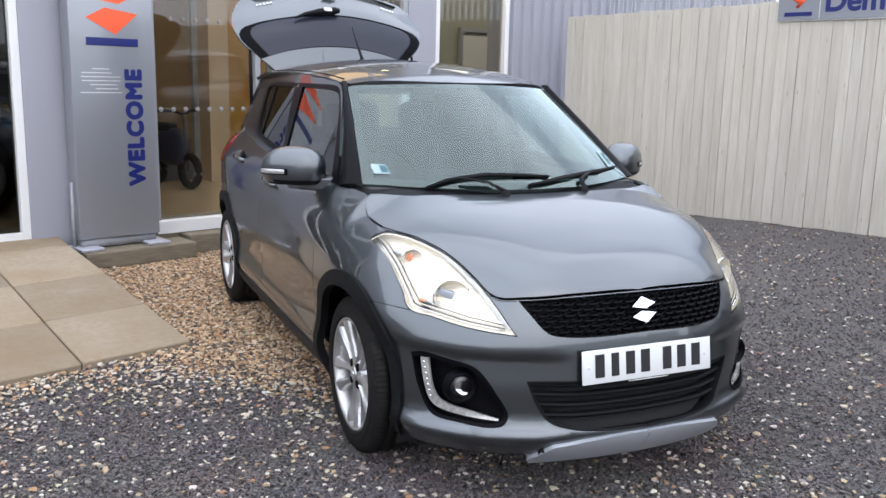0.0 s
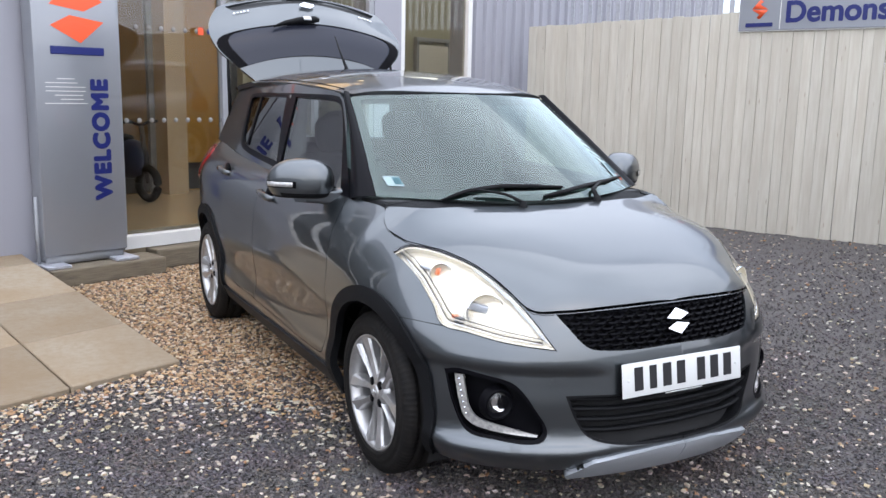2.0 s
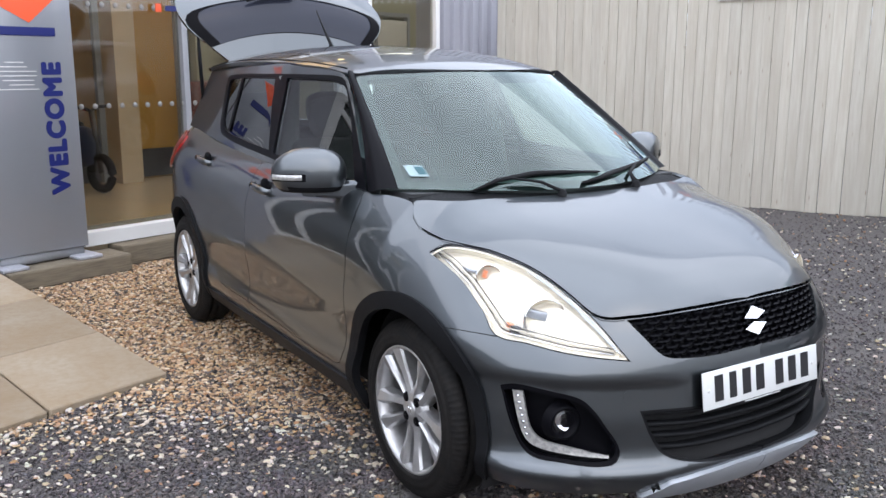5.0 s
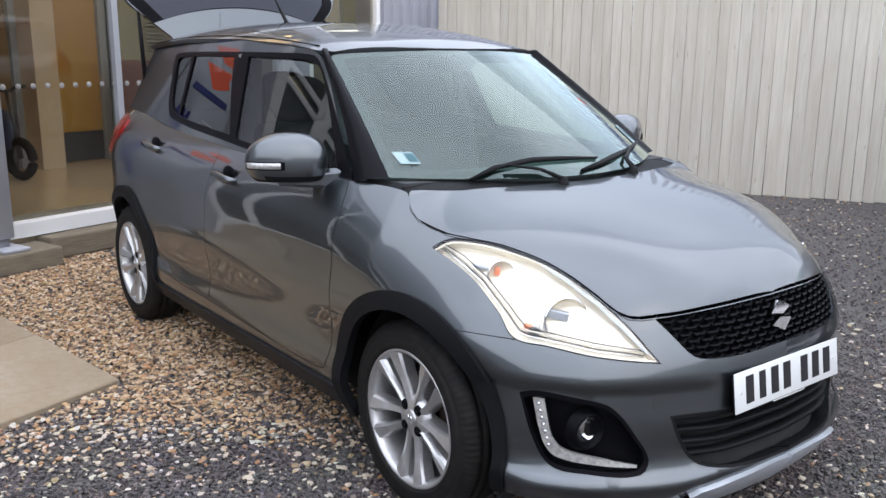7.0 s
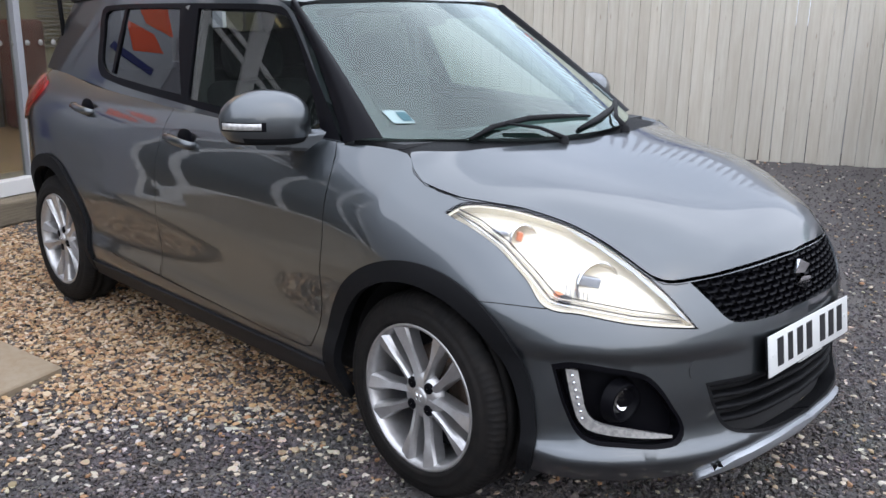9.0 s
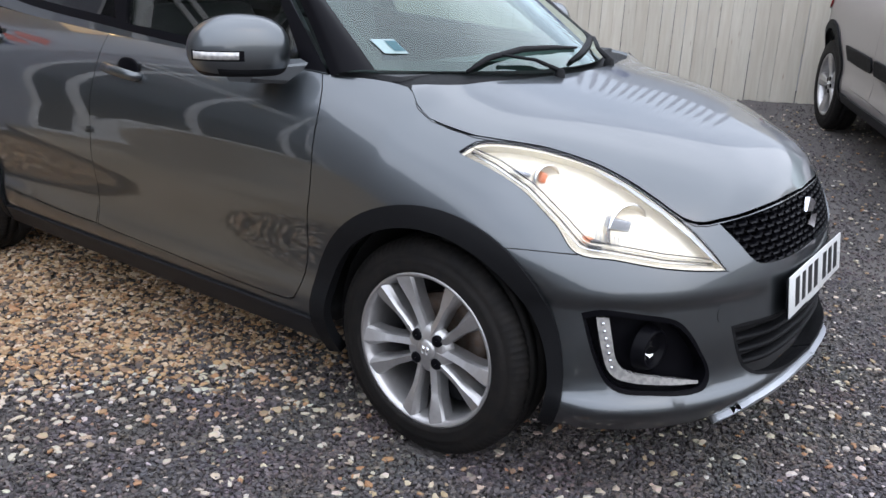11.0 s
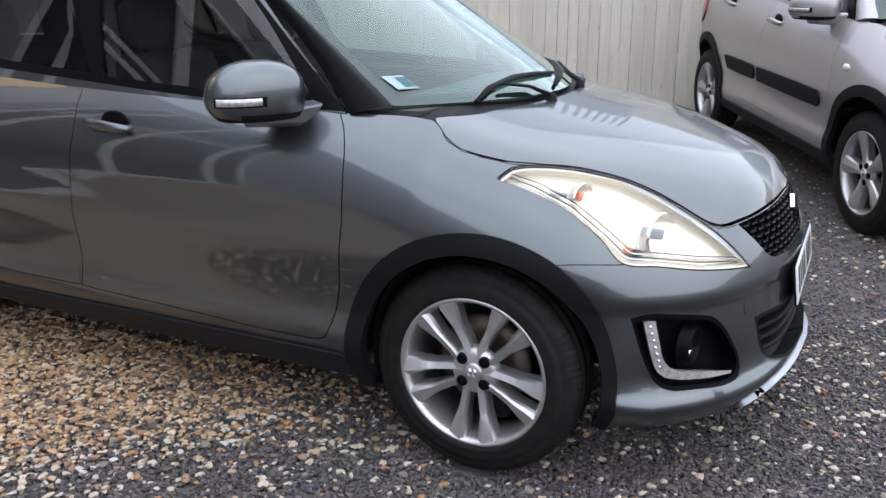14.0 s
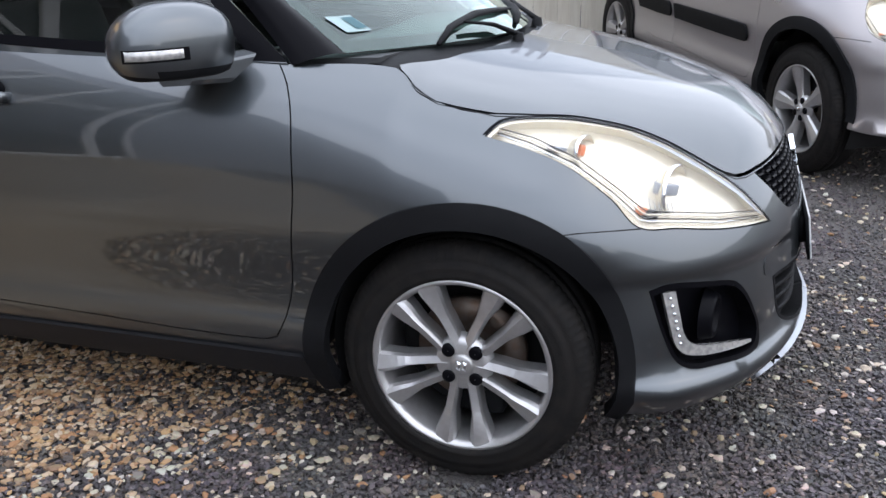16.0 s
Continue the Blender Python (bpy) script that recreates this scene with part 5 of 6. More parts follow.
# ---- fence with its sign, and the steel palisade behind it ----
fdir = Vector((-0.36, 1.0, 0)).normalized()
FENCE = Matrix.Translation((4.87, 1.8, 0)) @ Matrix.Rotation(math.atan2(fdir.y, fdir.x), 4, "Z")
fence = thing("board_fence", "tall fence of pale weathered vertical boards", "fence", FENCE, kind="structure")
random.seed(4)
d = -9.0
boards = [part("board", box(bmesh.new(), (0.1, 0.019, 2.03), bevel=0.003), FENCE_WOOD, fence, smooth=False)]
while d < 3.93:
    w = random.uniform(0.085, 0.112)
    z0 = rise(*(FENCE @ Vector((d, 0, 0))).xy)
    ob = boards[0] if d == -9.0 else boards[0].copy()
    if d > -9.0:
        scene.collection.objects.link(ob)
    ob.matrix_local = pose(d + w / 2, random.uniform(-0.003, 0.003), z0 + 1.005 + random.uniform(-0.007, 0.007), 0, random.uniform(-0.25, 0.25), random.uniform(-0.4, 0.4)) @ Matrix.Diagonal((w / 0.1, 1, 1, 1))
    d += w + random.uniform(0.0008, 0.004)
for z in (0.65, 1.95):
    ob = part("rail", box(bmesh.new(), (12.9, 0.05, 0.09), bevel=0.004), FENCE_WOOD, fence)
    ob.matrix_local = pose(-2.53, -0.045, z)
for i in range(8):
    ob = part("fence_post", box(bmesh.new(), (0.09, 0.09, 1.9), bevel=0.006), FENCE_WOOD, fence)
    ob.matrix_local = pose(-8.8 + 1.8 * i, -0.118, 0.95)
bar = thing("steel_palisade", "grey galvanised steel palisade fence behind the boards", "fence", FENCE @ pose(0, -0.55, 0), kind="structure")
pale = part("pale", prism(bmesh.new(), [(-0.024, 0), (0.024, 0), (0.024, 2.62), (0.008, 2.72), (-0.008, 2.72), (-0.024, 2.62)], 0.012, pose(0, 0, 0, 90)), PALISADE, bar, smooth=False)
for i in range(44):
    ob = pale if i == 0 else pale.copy()
    if i:
        scene.collection.objects.link(ob)
    ob.matrix_local = pose(3.75 - 0.118 * i, 0, 0.15)
for z in (0.6, 1.8):
    ob = part("palisade_rail", box(bmesh.new(), (5.3, 0.04, 0.05)), PALISADE, bar)
    ob.matrix_local = pose(1.2, -0.035, z)
board_sign = thing("demonstrator_sign", "grey sign with blue lettering along the fence top", "sign", FENCE @ pose(0.0, 0.022, 0))
block("sign_board", (2.7, 0.012, 0.31), (0.17, 0.006, 2.16), SIGN_GREY, parent=board_sign)
block("white_edge", (2.72, 0.008, 0.33), (0.17, 0.001, 2.16), WHITE_FRAME, parent=board_sign)
lettering("Demonstra", 0.255, pose(0.515, 0.0135, 2.15, 90, 0, 180), BLUE_INK, board_sign, "lettering", "dark blue lettering reading demonstra", bold=0.008)
bm = bmesh.new()
for y in (0, 1):
    prism(bm, [(-0.075, 0.005), (0.0, 0.085), (0.03, 0.07), (0.0, 0.045), (0.075, 0.0)] if y == 0 else [(0.075, -0.005), (0.0, -0.085), (-0.03, -0.07), (0.0, -0.045), (-0.075, 0.0)], 0.002, pose(1.33, 0.0135, 2.19, 90, 0, 180))
part("sign_shape", bm, ORANGE, board_sign, "plain orange shape")
block("name_bar", (0.25, 0.003, 0.035), (1.33, 0.0135, 2.055), BLUE_INK, parent=board_sign)
block("divider", (0.006, 0.003, 0.30), (1.14, 0.0135, 2.16), WHITE_FRAME, parent=board_sign)

# ---- the showroom, in its own frame: x along the front, y inwards ----
TINTED_SHOP = glass_mat("tinted_shop_glass", (0.34, 0.36, 0.35))
B = pose(-1.03, 3.96, 0, 0, 0, 19)
FZ = 0.24


def corrugated(x0, x1, z0, z1, pitch=0.17, deep=0.035):
    """Ribbed sheet cladding."""
    bm = bmesh.new()
    pts = []
    x = x0
    while x < x1:
        pts += [(x, 0), (x + pitch * 0.30, 0), (x + pitch * 0.40, -deep), (x + pitch * 0.62, -deep), (x + pitch * 0.72, 0)]
        x += pitch
    pts.append((x1, 0))
    pts = [p for p in pts if p[0] <= x1]
    cols = [(bm.verts.new((a, b, z0)), bm.verts.new((a, b, z1))) for a, b in pts]
    for (a, b), (c, d2) in zip(cols, cols[1:]):
        bm.faces.new((a, c, d2, b))
    return bm


block("wall_pier", (0.92, 0.3, 4.2), (-0.42, 0.34, 2.1), CLADDING, B)
block("wall_left", (6.83, 0.3, 4.2), (-6.485, 0.34, 2.1), GREY_FRAME, B)
block("wall_middle", (0.36, 0.3, 4.2), (2.86, 0.34, 2.1), CLADDING, B)
block("wall_right", (6.0, 0.24, 4.2), (7.12, 0.41, 2.1), CLADDING, B)
ob = tagged(part("wall_cladding", corrugated(4.14, 10.0, 0.0, 4.15), CLADDING, smooth=False), "lilac-grey ribbed metal cladding", "wall", kind="structure")
ob.matrix_world = B @ pose(0, 0.265, 0)
block("wall_upper", (20.0, 0.34, 0.32), (0.1, 0.37, 4.06), CLADDING, B)
block("floor", (20, 8, 0.2), (-0.4, 4.5, FZ - 0.1), SHOP_TILE, B)
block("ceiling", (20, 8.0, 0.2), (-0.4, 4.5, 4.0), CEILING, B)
block("wall_back", (20, 0.2, 3.9), (-0.4, 8.4, 2.05), GREY_FRAME, B)
# unseen wall added to the west to darken what the doors reflect
block("unseen_wall_west", (0.3, 40.0, 3.0), (-22.0, -4.0, 1.5), UNSEEN_WALL)
# unseen closing wall added to the south, only met in reflections
block("wall_south", (26.0, 0.3, 2.2), (2.5, -15.0, 1.1), FENCE_WOOD)
block("wall_side", (0.2, 8.0, 3.9), (-9.9, 4.3, 2.05), PLASTER, B)
block("wall_end", (0.2, 8.0, 3.9), (9.3, 4.5, 2.05), PLASTER, B)


def shop_window(name, x0, x1, z0, z1, mullions=(), material=WHITE_FRAME, y=0.24, glass=SHOP_GLASS, transoms=(), bar=0.05):
    """Glazing with a frame, mullions and panes."""
    win = thing(name, "large showroom window with a slim frame", "window", B @ pose(0, y, 0), kind="structure")
    f = 0.06
    for a, b, c, e in ((x0, x0 + f, z0, z1), (x1 - f, x1, z0, z1), (x0 + f, x1 - f, z0, z0 + 0.09), (x0 + f, x1 - f, z1 - f, z1)):
        block("window_frame", (b - a, 0.08, e - c), ((a + b) / 2, 0, (c + e) / 2), material, parent=win)
    xs = [x0 + f] + list(mullions) + [x1 - f]
    for x in mullions:
        block("mullion", (bar, 0.07, z1 - z0 - f - 0.09), (x, 0, (z0 + z1 + 0.09 - f) / 2), GREY_FRAME if material is GREY_FRAME else material, parent=win)
    for z in transoms:
        block("transom", (x1 - x0 - 2 * f, 0.05, 0.06), ((x0 + x1) / 2, 0.003, z), material, parent=win)
    for a, b in zip(xs, xs[1:]):
        p = block("pane", (b - a, 0.006, z1 - z0 - f - 0.09), ((a + b) / 2, 0.01, (z0 + z1 + 0.09 - f) / 2), glass, parent=win, bevel=0)
        p.visible_shadow = False
    return win


shop_window("window_1", -3.07, -0.88, 0.17, 3.9, (-2.75, -1.98, -1.19), glass=TINTED_SHOP, transoms=(2.50, 2.64), bar=0.085)
door = shop_window("window_2", 0.05, 2.68, 0.155, 3.9, (1.02, 1.98), GREY_FRAME)
block("sill_trim", (2.63, 0.10, 0.10), (1.365, 0.19, 0.205), WHITE_FRAME, B, label="white door threshold", category="sill")
shop_window("window_3", 3.04, 4.11, 0.3, 3.9)
for i in range(14):
    dot = part("glass_dot", lathe(bmesh.new(), [(0.001, 0.003), (0.019, 0.003), (0.020, 0.0)], 14), DOT, door)
    dot.matrix_local = pose(0.16 + 0.105 * i, -0.0, 1.13, 90)
    if i > 0:
        dot2 = dot.copy()
        scene.collection.objects.link(dot2)
        dot2.matrix_local = pose(0.16 + 0.105 * i, -0.0, 1.83, 90)
block("glass_name_bar", (0.32, 0.003, 0.04), (1.02, -0.04, 1.83), BLUE_INK, parent=door)
block("glass_shape", (0.05, 0.003, 0.06), (0.80, -0.04, 1.83), ORANGE, parent=door)
# back of the entrance lobby: column, wooden doors
block("column", (0.24, 0.30, 3.68), (1.90, 2.6, 2.06), CREAM_WALL, B)
for x, w, wood in ((2.40, 0.62, OAK), (1.50, 0.52, DARK_OAK)):
    dr = thing("wooden_door", "golden oak veneer door in a grey frame", "door", B @ pose(x, 2.75, FZ), kind="structure")
    block("leaf", (w - 0.1, 0.045, 2.3), (0, 0, 1.15), wood, parent=dr)
    block("kick_plate", (w - 0.12, 0.01, 0.3), (0, -0.03, 0.16), DARK_PANEL, parent=dr)
    for dx in (-w / 2, w / 2):
        block("door_frame", (0.09, 0.12, 2.4), (dx, 0, 1.2), GREY_FRAME, parent=dr)
    block("door_frame", (w + 0.09, 0.12, 0.09), (0, 0, 2.43), GREY_FRAME, parent=dr)
block("wall_lobby", (1.3, 0.12, 3.68), (0.55, 2.78, 2.06), DARK_OAK, B)
block("wall_lobby_upper", (1.9, 0.12, 1.4), (2.1, 2.80, 3.20), TAN_WALL, B)
block("wall_lobby_right", (6.2, 0.12, 3.68), (6.05, 2.80, 2.06), OLIVE_WALL, B)
for x, z, w, h in ((2.45, 2.72, 0.55, 0.40), (1.15, 2.70, 0.36, 0.56)):
    pic = thing("wall_picture", "dark framed picture on the lobby wall", "picture", B @ pose(x, 2.715, z))
    block("picture_frame", (w, 0.03, h), (0, 0, 0), DARK_PANEL, parent=pic)
    block("picture_print", (w - 0.06, 0.006, h - 0.06), (0, -0.018, 0), PICTURE, parent=pic)
# small motorcycle parked inside
bike = thing("motorcycle", "small dark motorcycle parked inside the showroom", "motorcycle", B @ pose(1.25, 2.3, FZ, 0, 0, 8))
for y in (-0.30, 0.30):
    bm = bmesh.new()
    ringp = [Vector((0, y + 0.15 * math.cos(6.2831853 * i / 24), 0.19 + 0.15 * math.sin(6.2831853 * i / 24))) for i in range(25)]
    part("wheel", tube(bm, ringp, 0.04, 8), RUBBER, bike)
part("fairing", superellipsoid(bmesh.new(), (0.10, 0.26, 0.2), pose(0, -0.02, 0.42), 0.8), NAVY, bike)
part("seat", superellipsoid(bmesh.new(), (0.09, 0.2, 0.05), pose(0, 0.15, 0.62), 0.7), BLACK, bike)
part("handlebar", tube(bmesh.new(), [(-0.25, -0.14, 0.80), (-0.1, -0.2, 0.80), (0, -0.22, 0.76), (0.1, -0.2, 0.80), (0.25, -0.14, 0.80)], 0.016, 8), BLACK, bike)
part("fork", tube(bmesh.new(), [(0, -0.30, 0.19), (0, -0.22, 0.76)], 0.025, 8), DARK_PANEL, bike)
inner = thing("inner_door", "pale grey glazed inner door behind the window", "door", B @ pose(6.15, 2.70, FZ), kind="structure")
block("leaf", (0.62, 0.04, 1.8), (0, 0, 0.90), PLASTER, parent=inner)
for dx in (-0.33, 0.33):
    block("door_frame", (0.05, 0.07, 1.85), (dx, 0, 0.925), GREY_FRAME, parent=inner)
block("door_frame", (0.71, 0.07, 0.05), (0, 0, 1.875), GREY_FRAME, parent=inner)
# maroon armchair and a blind further in
chair = thing("armchair", "dark maroon leather chair inside the showroom", "chair", B @ pose(2.98, 2.2, FZ, 0, 0, 20))
part("seat", box(bmesh.new(), (0.6, 0.6, 0.42), at=(0, 0, 0.21), bevel=0.06, seg=3), MAROON, chair)
part("backrest", box(bmesh.new(), (0.6, 0.16, 1.0), at=(0, 0.3, 0.52), bevel=0.06, seg=3), MAROON, chair)
blind = thing("window_blind", "pale slatted blind on the inner wall", "blind", B @ pose(3.72, 2.68, FZ))
slat = None
for i in range(40):
    if slat is None:
        slat = part("slat", box(bmesh.new(), (0.95, 0.03, 0.004), rot=pose(0, 0, 0, 35)), DOT, blind)
        ob = slat
    else:
        ob = slat.copy()
        scene.collection.objects.link(ob)
    ob.matrix_local = pose(0, 0, 0.75 + 0.042 * i)
# ceiling lamps
for i, x in enumerate((-7.5, -5.5, -3.5, -1.5, 0.6, 1.6, 3.4)):
    for y in (1.6, 3.6):
        lamp = thing("downlight", "round recessed ceiling downlight, lit", "lamp", B @ pose(x, y, 3.895), group="showroom downlights")
        part("diffuser", lathe(bmesh.new(), [(0.001, -0.004), (0.08, -0.004), (0.085, 0.0)], 20), LAMP_GLOW, lamp)
        part("ring", lathe(bmesh.new(), [(0.085, -0.006), (0.105, -0.006), (0.108, 0.004)], 20), CHROME, lamp)
# fill lamps without fittings, added to brighten the lobby and the right-hand room
for x in (1.5, 6.3):
    li = new("showroom_fill", bpy.data.lights.new("showroom_fill", "AREA"))
    li.data.shape, li.data.size, li.data.size_y, li.data.energy, li.data.color = "RECTANGLE", 2.4, 1.6, 34 if x < 2 else 40, (1.0, 0.62, 0.30) if x < 2 else (1.0, 0.93, 0.82)
    li.matrix_world = B @ pose(x, 1.5, 3.85)

# sign pylon on its sleeper
block("sleeper", (0.86, 0.30, 0.125), (-0.20, 0.0, 0.062), SLEEPER, B, 0.012, "weathered wooden sleeper under the sign", "sleeper", "thing")
block("sleeper", (3.0, 0.20, 0.15), (1.75, 0.10, 0.075), SLEEPER, B, 0.012, "weathered wooden sleeper below the threshold", "sleeper", "thing")
sign = thing("sign_pylon", "tall silver-grey welcome sign beside the showroom entrance", "sign", B)
part("panel", box(bmesh.new(), (0.61, 0.16, 3.0), at=(-0.305, 0.08, 1.70), bevel=0.006), SIGN_GREY, sign)
part("plinth", box(bmesh.new(), (0.56, 0.12, 0.07), at=(-0.305, 0.08, 0.17)), GREY_FRAME, sign)
for x in (-0.56, -0.05):
    part("foot_plate", box(bmesh.new(), (0.17, 0.26, 0.02), at=(x, 0.02, 0.137), bevel=0.003), PALISADE, sign)
part("cable_pipe", tube(bmesh.new(), [(-0.63, 0.06, 0.13), (-0.63, 0.06, 0.62)], 0.012, 8), GREY_FRAME, sign)
lettering("WELCOME", 0.148, pose(-0.155, -0.001, 1.005, 90, 0, 0) @ pose(0, 0, 0, 0, 0, 90) @ Matrix.Diagonal((1.07, 1.10, 1, 1)), BLUE_INK, sign, "lettering", "dark blue vertical lettering reading welcome", bold=0.009, spacing=1.17)
bm = bmesh.new()
prism(bm, [(-0.19, 0.05), (-0.02, 0.20), (0.19, 0.09), (0.05, 0.015)], 0.003, pose(-0.30, 0.0, 1.875, 90))
prism(bm, [(0.19, -0.05), (0.02, -0.20), (-0.19, -0.09), (-0.05, -0.015)], 0.003, pose(-0.30, 0.0, 1.875, 90))
part("sign_shape", bm, ORANGE, sign, "plain orange shape", smooth=False)
block("name_bar", (0.38, 0.004, 0.055), (-0.305, -0.002, 1.622), BLUE_INK, parent=sign)
for i, (x, w) in enumerate(((-0.42, 0.12), (-0.45, 0.22), (-0.42, 0.28), (-0.42, 0.28), (-0.40, 0.2), (-0.38, 0.16), (-0.42, 0.30))):
    block("small_print_bar", (w, 0.002, 0.005), (x + 0.02, -0.001, 1.43 - 0.028 * i), WHITE_FRAME, parent=sign, bevel=0)

# paving slabs, rising slightly towards the entrance
slabs = thing("paving", "worn sandstone paving slabs", "paving", kind="structure")
u1 = Vector((-0.93, -0.36, 0)).normalized()
u2 = Vector((-0.165, 0.975, 0.075)) + u1 * 0.08
C0 = Vector((-1.15, 1.58, 0.024))
random.seed(8)
for i in range(4):
    for j in range(-1, 4):
        a0, a1 = j * 0.58 + 0.004, (j + 1) * 0.58 - 0.004
        r0, r1 = ((0.0, 0.69), (0.698, 1.415), (1.423, 2.2), (2.208, 2.9))[i]
        if j < 0:
            continue
        sh = (0.0, 0.0, 0.0, 0.0)[i]
        bm = bmesh.new()
        lo = [C0 + u1 * (a + sh) + u2 * r for a, r in ((a0, r0), (a1, r0), (a1, r1), (a0, r1))]
        n = len(lo)
        top = [bm.verts.new(p + Vector((0, 0, random.uniform(-0.003, 0.003)))) for p in lo]
        bot = [bm.verts.new(p - Vector((0, 0, 0.05))) for p in lo]
        bm.faces.new(top[::-1])
        bm.faces.new(bot)
        for k in range(n):
            bm.faces.new((top[k], top[(k + 1) % n], bot[(k + 1) % n], bot[k]))
        bmesh.ops.recalc_face_normals(bm, faces=bm.faces)
        bmesh.ops.bevel(bm, geom=[e for e in bm.edges], offset=0.006, segments=1, affect="EDGES")
        part("slab", bm, SLAB, slabs, smooth=False)

# ---- the silver car by the fence ----
def taller(p):
    y = p[1] if p[1] < 2.43 else 2.43 + (p[1] - 2.43) * 0.85
    return Vector((p[0] * 1.025, y * 1.029, 0.045 + p[2] * 1.055))


def parked(x, y, ax, tilt=True):
    """A pose on the yard: ax points from the nose to the tail."""
    yv = Vector((ax[0], ax[1], (rise(x + ax[0], y + ax[1]) - rise(x, y)) if tilt else 0)).normalized()
    xv = Vector((ax[1], -ax[0], (rise(x + ax[1], y - ax[0]) - rise(x, y)) if tilt else 0))
    xv = (xv - yv * xv.dot(yv)).normalized()
    m = Matrix((xv, yv, xv.cross(yv))).transposed().to_4x4()
    m.translation = (x, y, rise(x, y) - 0.004)
    return m


ROUND_LAMP = rounded([(-0.78, 0.660), (-0.68, 0.640), (-0.52, 0.640), (-0.40, 0.670), (-0.335, 0.735), (-0.30, 0.800, 0), (-0.36, 0.815), (-0.47, 0.795), (-0.60, 0.755), (-0.70, 0.705)], 0.03)

FAR_BEZEL = rounded([(-0.60, 0.47, 0), (-0.72, 0.49), (-0.80, 0.44), (-0.82, 0.37), (-0.76, 0.33), (-0.66, 0.34), (-0.62, 0.39)], 0.03)


def make_plain_car(root, paint):
    W, on, panels, body, bonnet, roof_ob = make_hatchback(root, paint, detail=False, warp=taller, lamp_out=ROUND_LAMP, pillar=paint, low=0.258, bezel=FAR_BEZEL, arch_foot=184)
    for name, out in (("grille", GRILLE), ("lower_grille", LOW_GRILLE)):
        panels(name, shell, out, 0.05, BLACK, root, (), -0.02, 0)
    for sg in (-1, 1):
        panels("fog_lamp_surround", shell, FAR_BEZEL, 0.05, BLACK, root, (), -0.02, 0, sides=(sg,))
        make_mirror(root, sg, paint, W)
        for a, b in ((0.47, 1.375), (1.425, 1.98)):
            panels("door_moulding", shell, rounded([(a + 0.02, 0.515), (a, 0.535), (a, 0.585), (a + 0.02, 0.600), (b - 0.01, 0.600, 0), (b - (0.01 if b < 1.5 else 0.05), 0.515, 0)], 0.04), 0.05, BLACK, root, (), 0.014, 0.02, sides=(sg,), label="black plastic door moulding")
        bm = superellipsoid(bmesh.new(), (0.012, 0.035, 0.02), Matrix.Translation(on(shell, sg)(0.22, 0.76)), 1.0, 14, 8)
        part("side_indicator", bm, WHITE, root)
        panels("tail_light", shell, rounded([(2.60, 0.80), (2.66, 1.03), (2.80, 1.05), (2.92, 0.98), (2.92, 0.80)], 0.05), 0.05, RED_LAMP, root, (), 0.012, 0.02, sides=(sg,))
    for x in (-0.34, 0.34):
        make_seat(root, (x, 1.05), W)
    make_seat(root, (0, 1.85), W, True)
    part("dashboard", surface(lambda u, v: W((u, 0.18 + 0.50 * v + 0.12 * u * u, 0.955 - 0.05 * v * v)), rounded([(-0.63, 0, 0), (0.63, 0, 0), (0.66, 1.2, 0), (-0.66, 1.2, 0)], 0.1, smooth=False), 0.1, (), 0, 0.25, (0, 0, 1)), DASH, root)
    gate = rounded([(-0.56, 0, 0), (0.56, 0, 0), (0.70, 0.55, 0), (0.72, 0.95, 0), (-0.72, 0.95, 0), (-0.70, 0.55, 0)], 0.1, smooth=False)
    part("tailgate", surface(lambda u, v: W((u, 2.70 + 0.30 * v - 0.12 * u * u, 1.44 - 0.75 * v)), gate, 0.1, (), 0, 0.03, (0, 1, 0)), paint, root)
    for y in (0.0, 2.43 * 1.029):
        for sg in (-1, 1):
            make_wheel(root, (sg * 0.715, y, 0.326), sg, tyre_r=0.328, rim_r=0.220, twin=False, lugs=5, turn=17)


silver = thing("silver_car", "silver hatchback with black door mouldings parked by the fence", "car", parked(2.66, -1.585, (0.88, 0.475)))
make_plain_car(silver, SILVER)
blue_car = thing("blue_car", "bright blue hatchback inside the showroom window", "car", B @ pose(-0.98, 1.9, FZ, 0, 0, 90))
make_plain_car(blue_car, BLUE_PAINT)

# ---- loose stones ----
def island_mat(name, colours, rough=0.75, bump=0.25):
    """Stone with one of several colours for each pebble."""
    m = mat(name, colours[0], rough, bump=bump, bump_scale=180)
    n, l = m.node_tree.nodes, m.node_tree.links
    g = n.new("ShaderNodeNewGeometry")
    r = n.new("ShaderNodeValToRGB")
    r.color_ramp.interpolation = "CONSTANT"
    e = r.color_ramp.elements
    e[0].color, e[1].color = (*colours[0], 1), (*colours[-1], 1)
    for i, c in enumerate(colours[1:-1]):
        e.new((i + 1) / (len(colours) - 1)).color = (*c, 1)
    t = n.new("ShaderNodeTexNoise")
    t.inputs["Scale"].default_value, t.inputs["Detail"].default_value = 60, 4
    x = n.new("ShaderNodeMix")
    x.data_type, x.blend_type = "RGBA", "MULTIPLY"
    x.inputs[0].default_value = 0.45
    l.new(g.outputs["Random Per Island"], r.inputs["Fac"])
    l.new(r.outputs[0], x.inputs[6])
    l.new(t.outputs["Color"], x.inputs[7])
    h = n.new("ShaderNodeHueSaturation")
    h.inputs["Saturation"].default_value = 0.9
    h.inputs["Value"].default_value = 0.98
    l.new(x.outputs[2], h.inputs["Color"])
    l.new(h.outputs[0], n["Principled BSDF"].inputs["Base Color"])
    return m


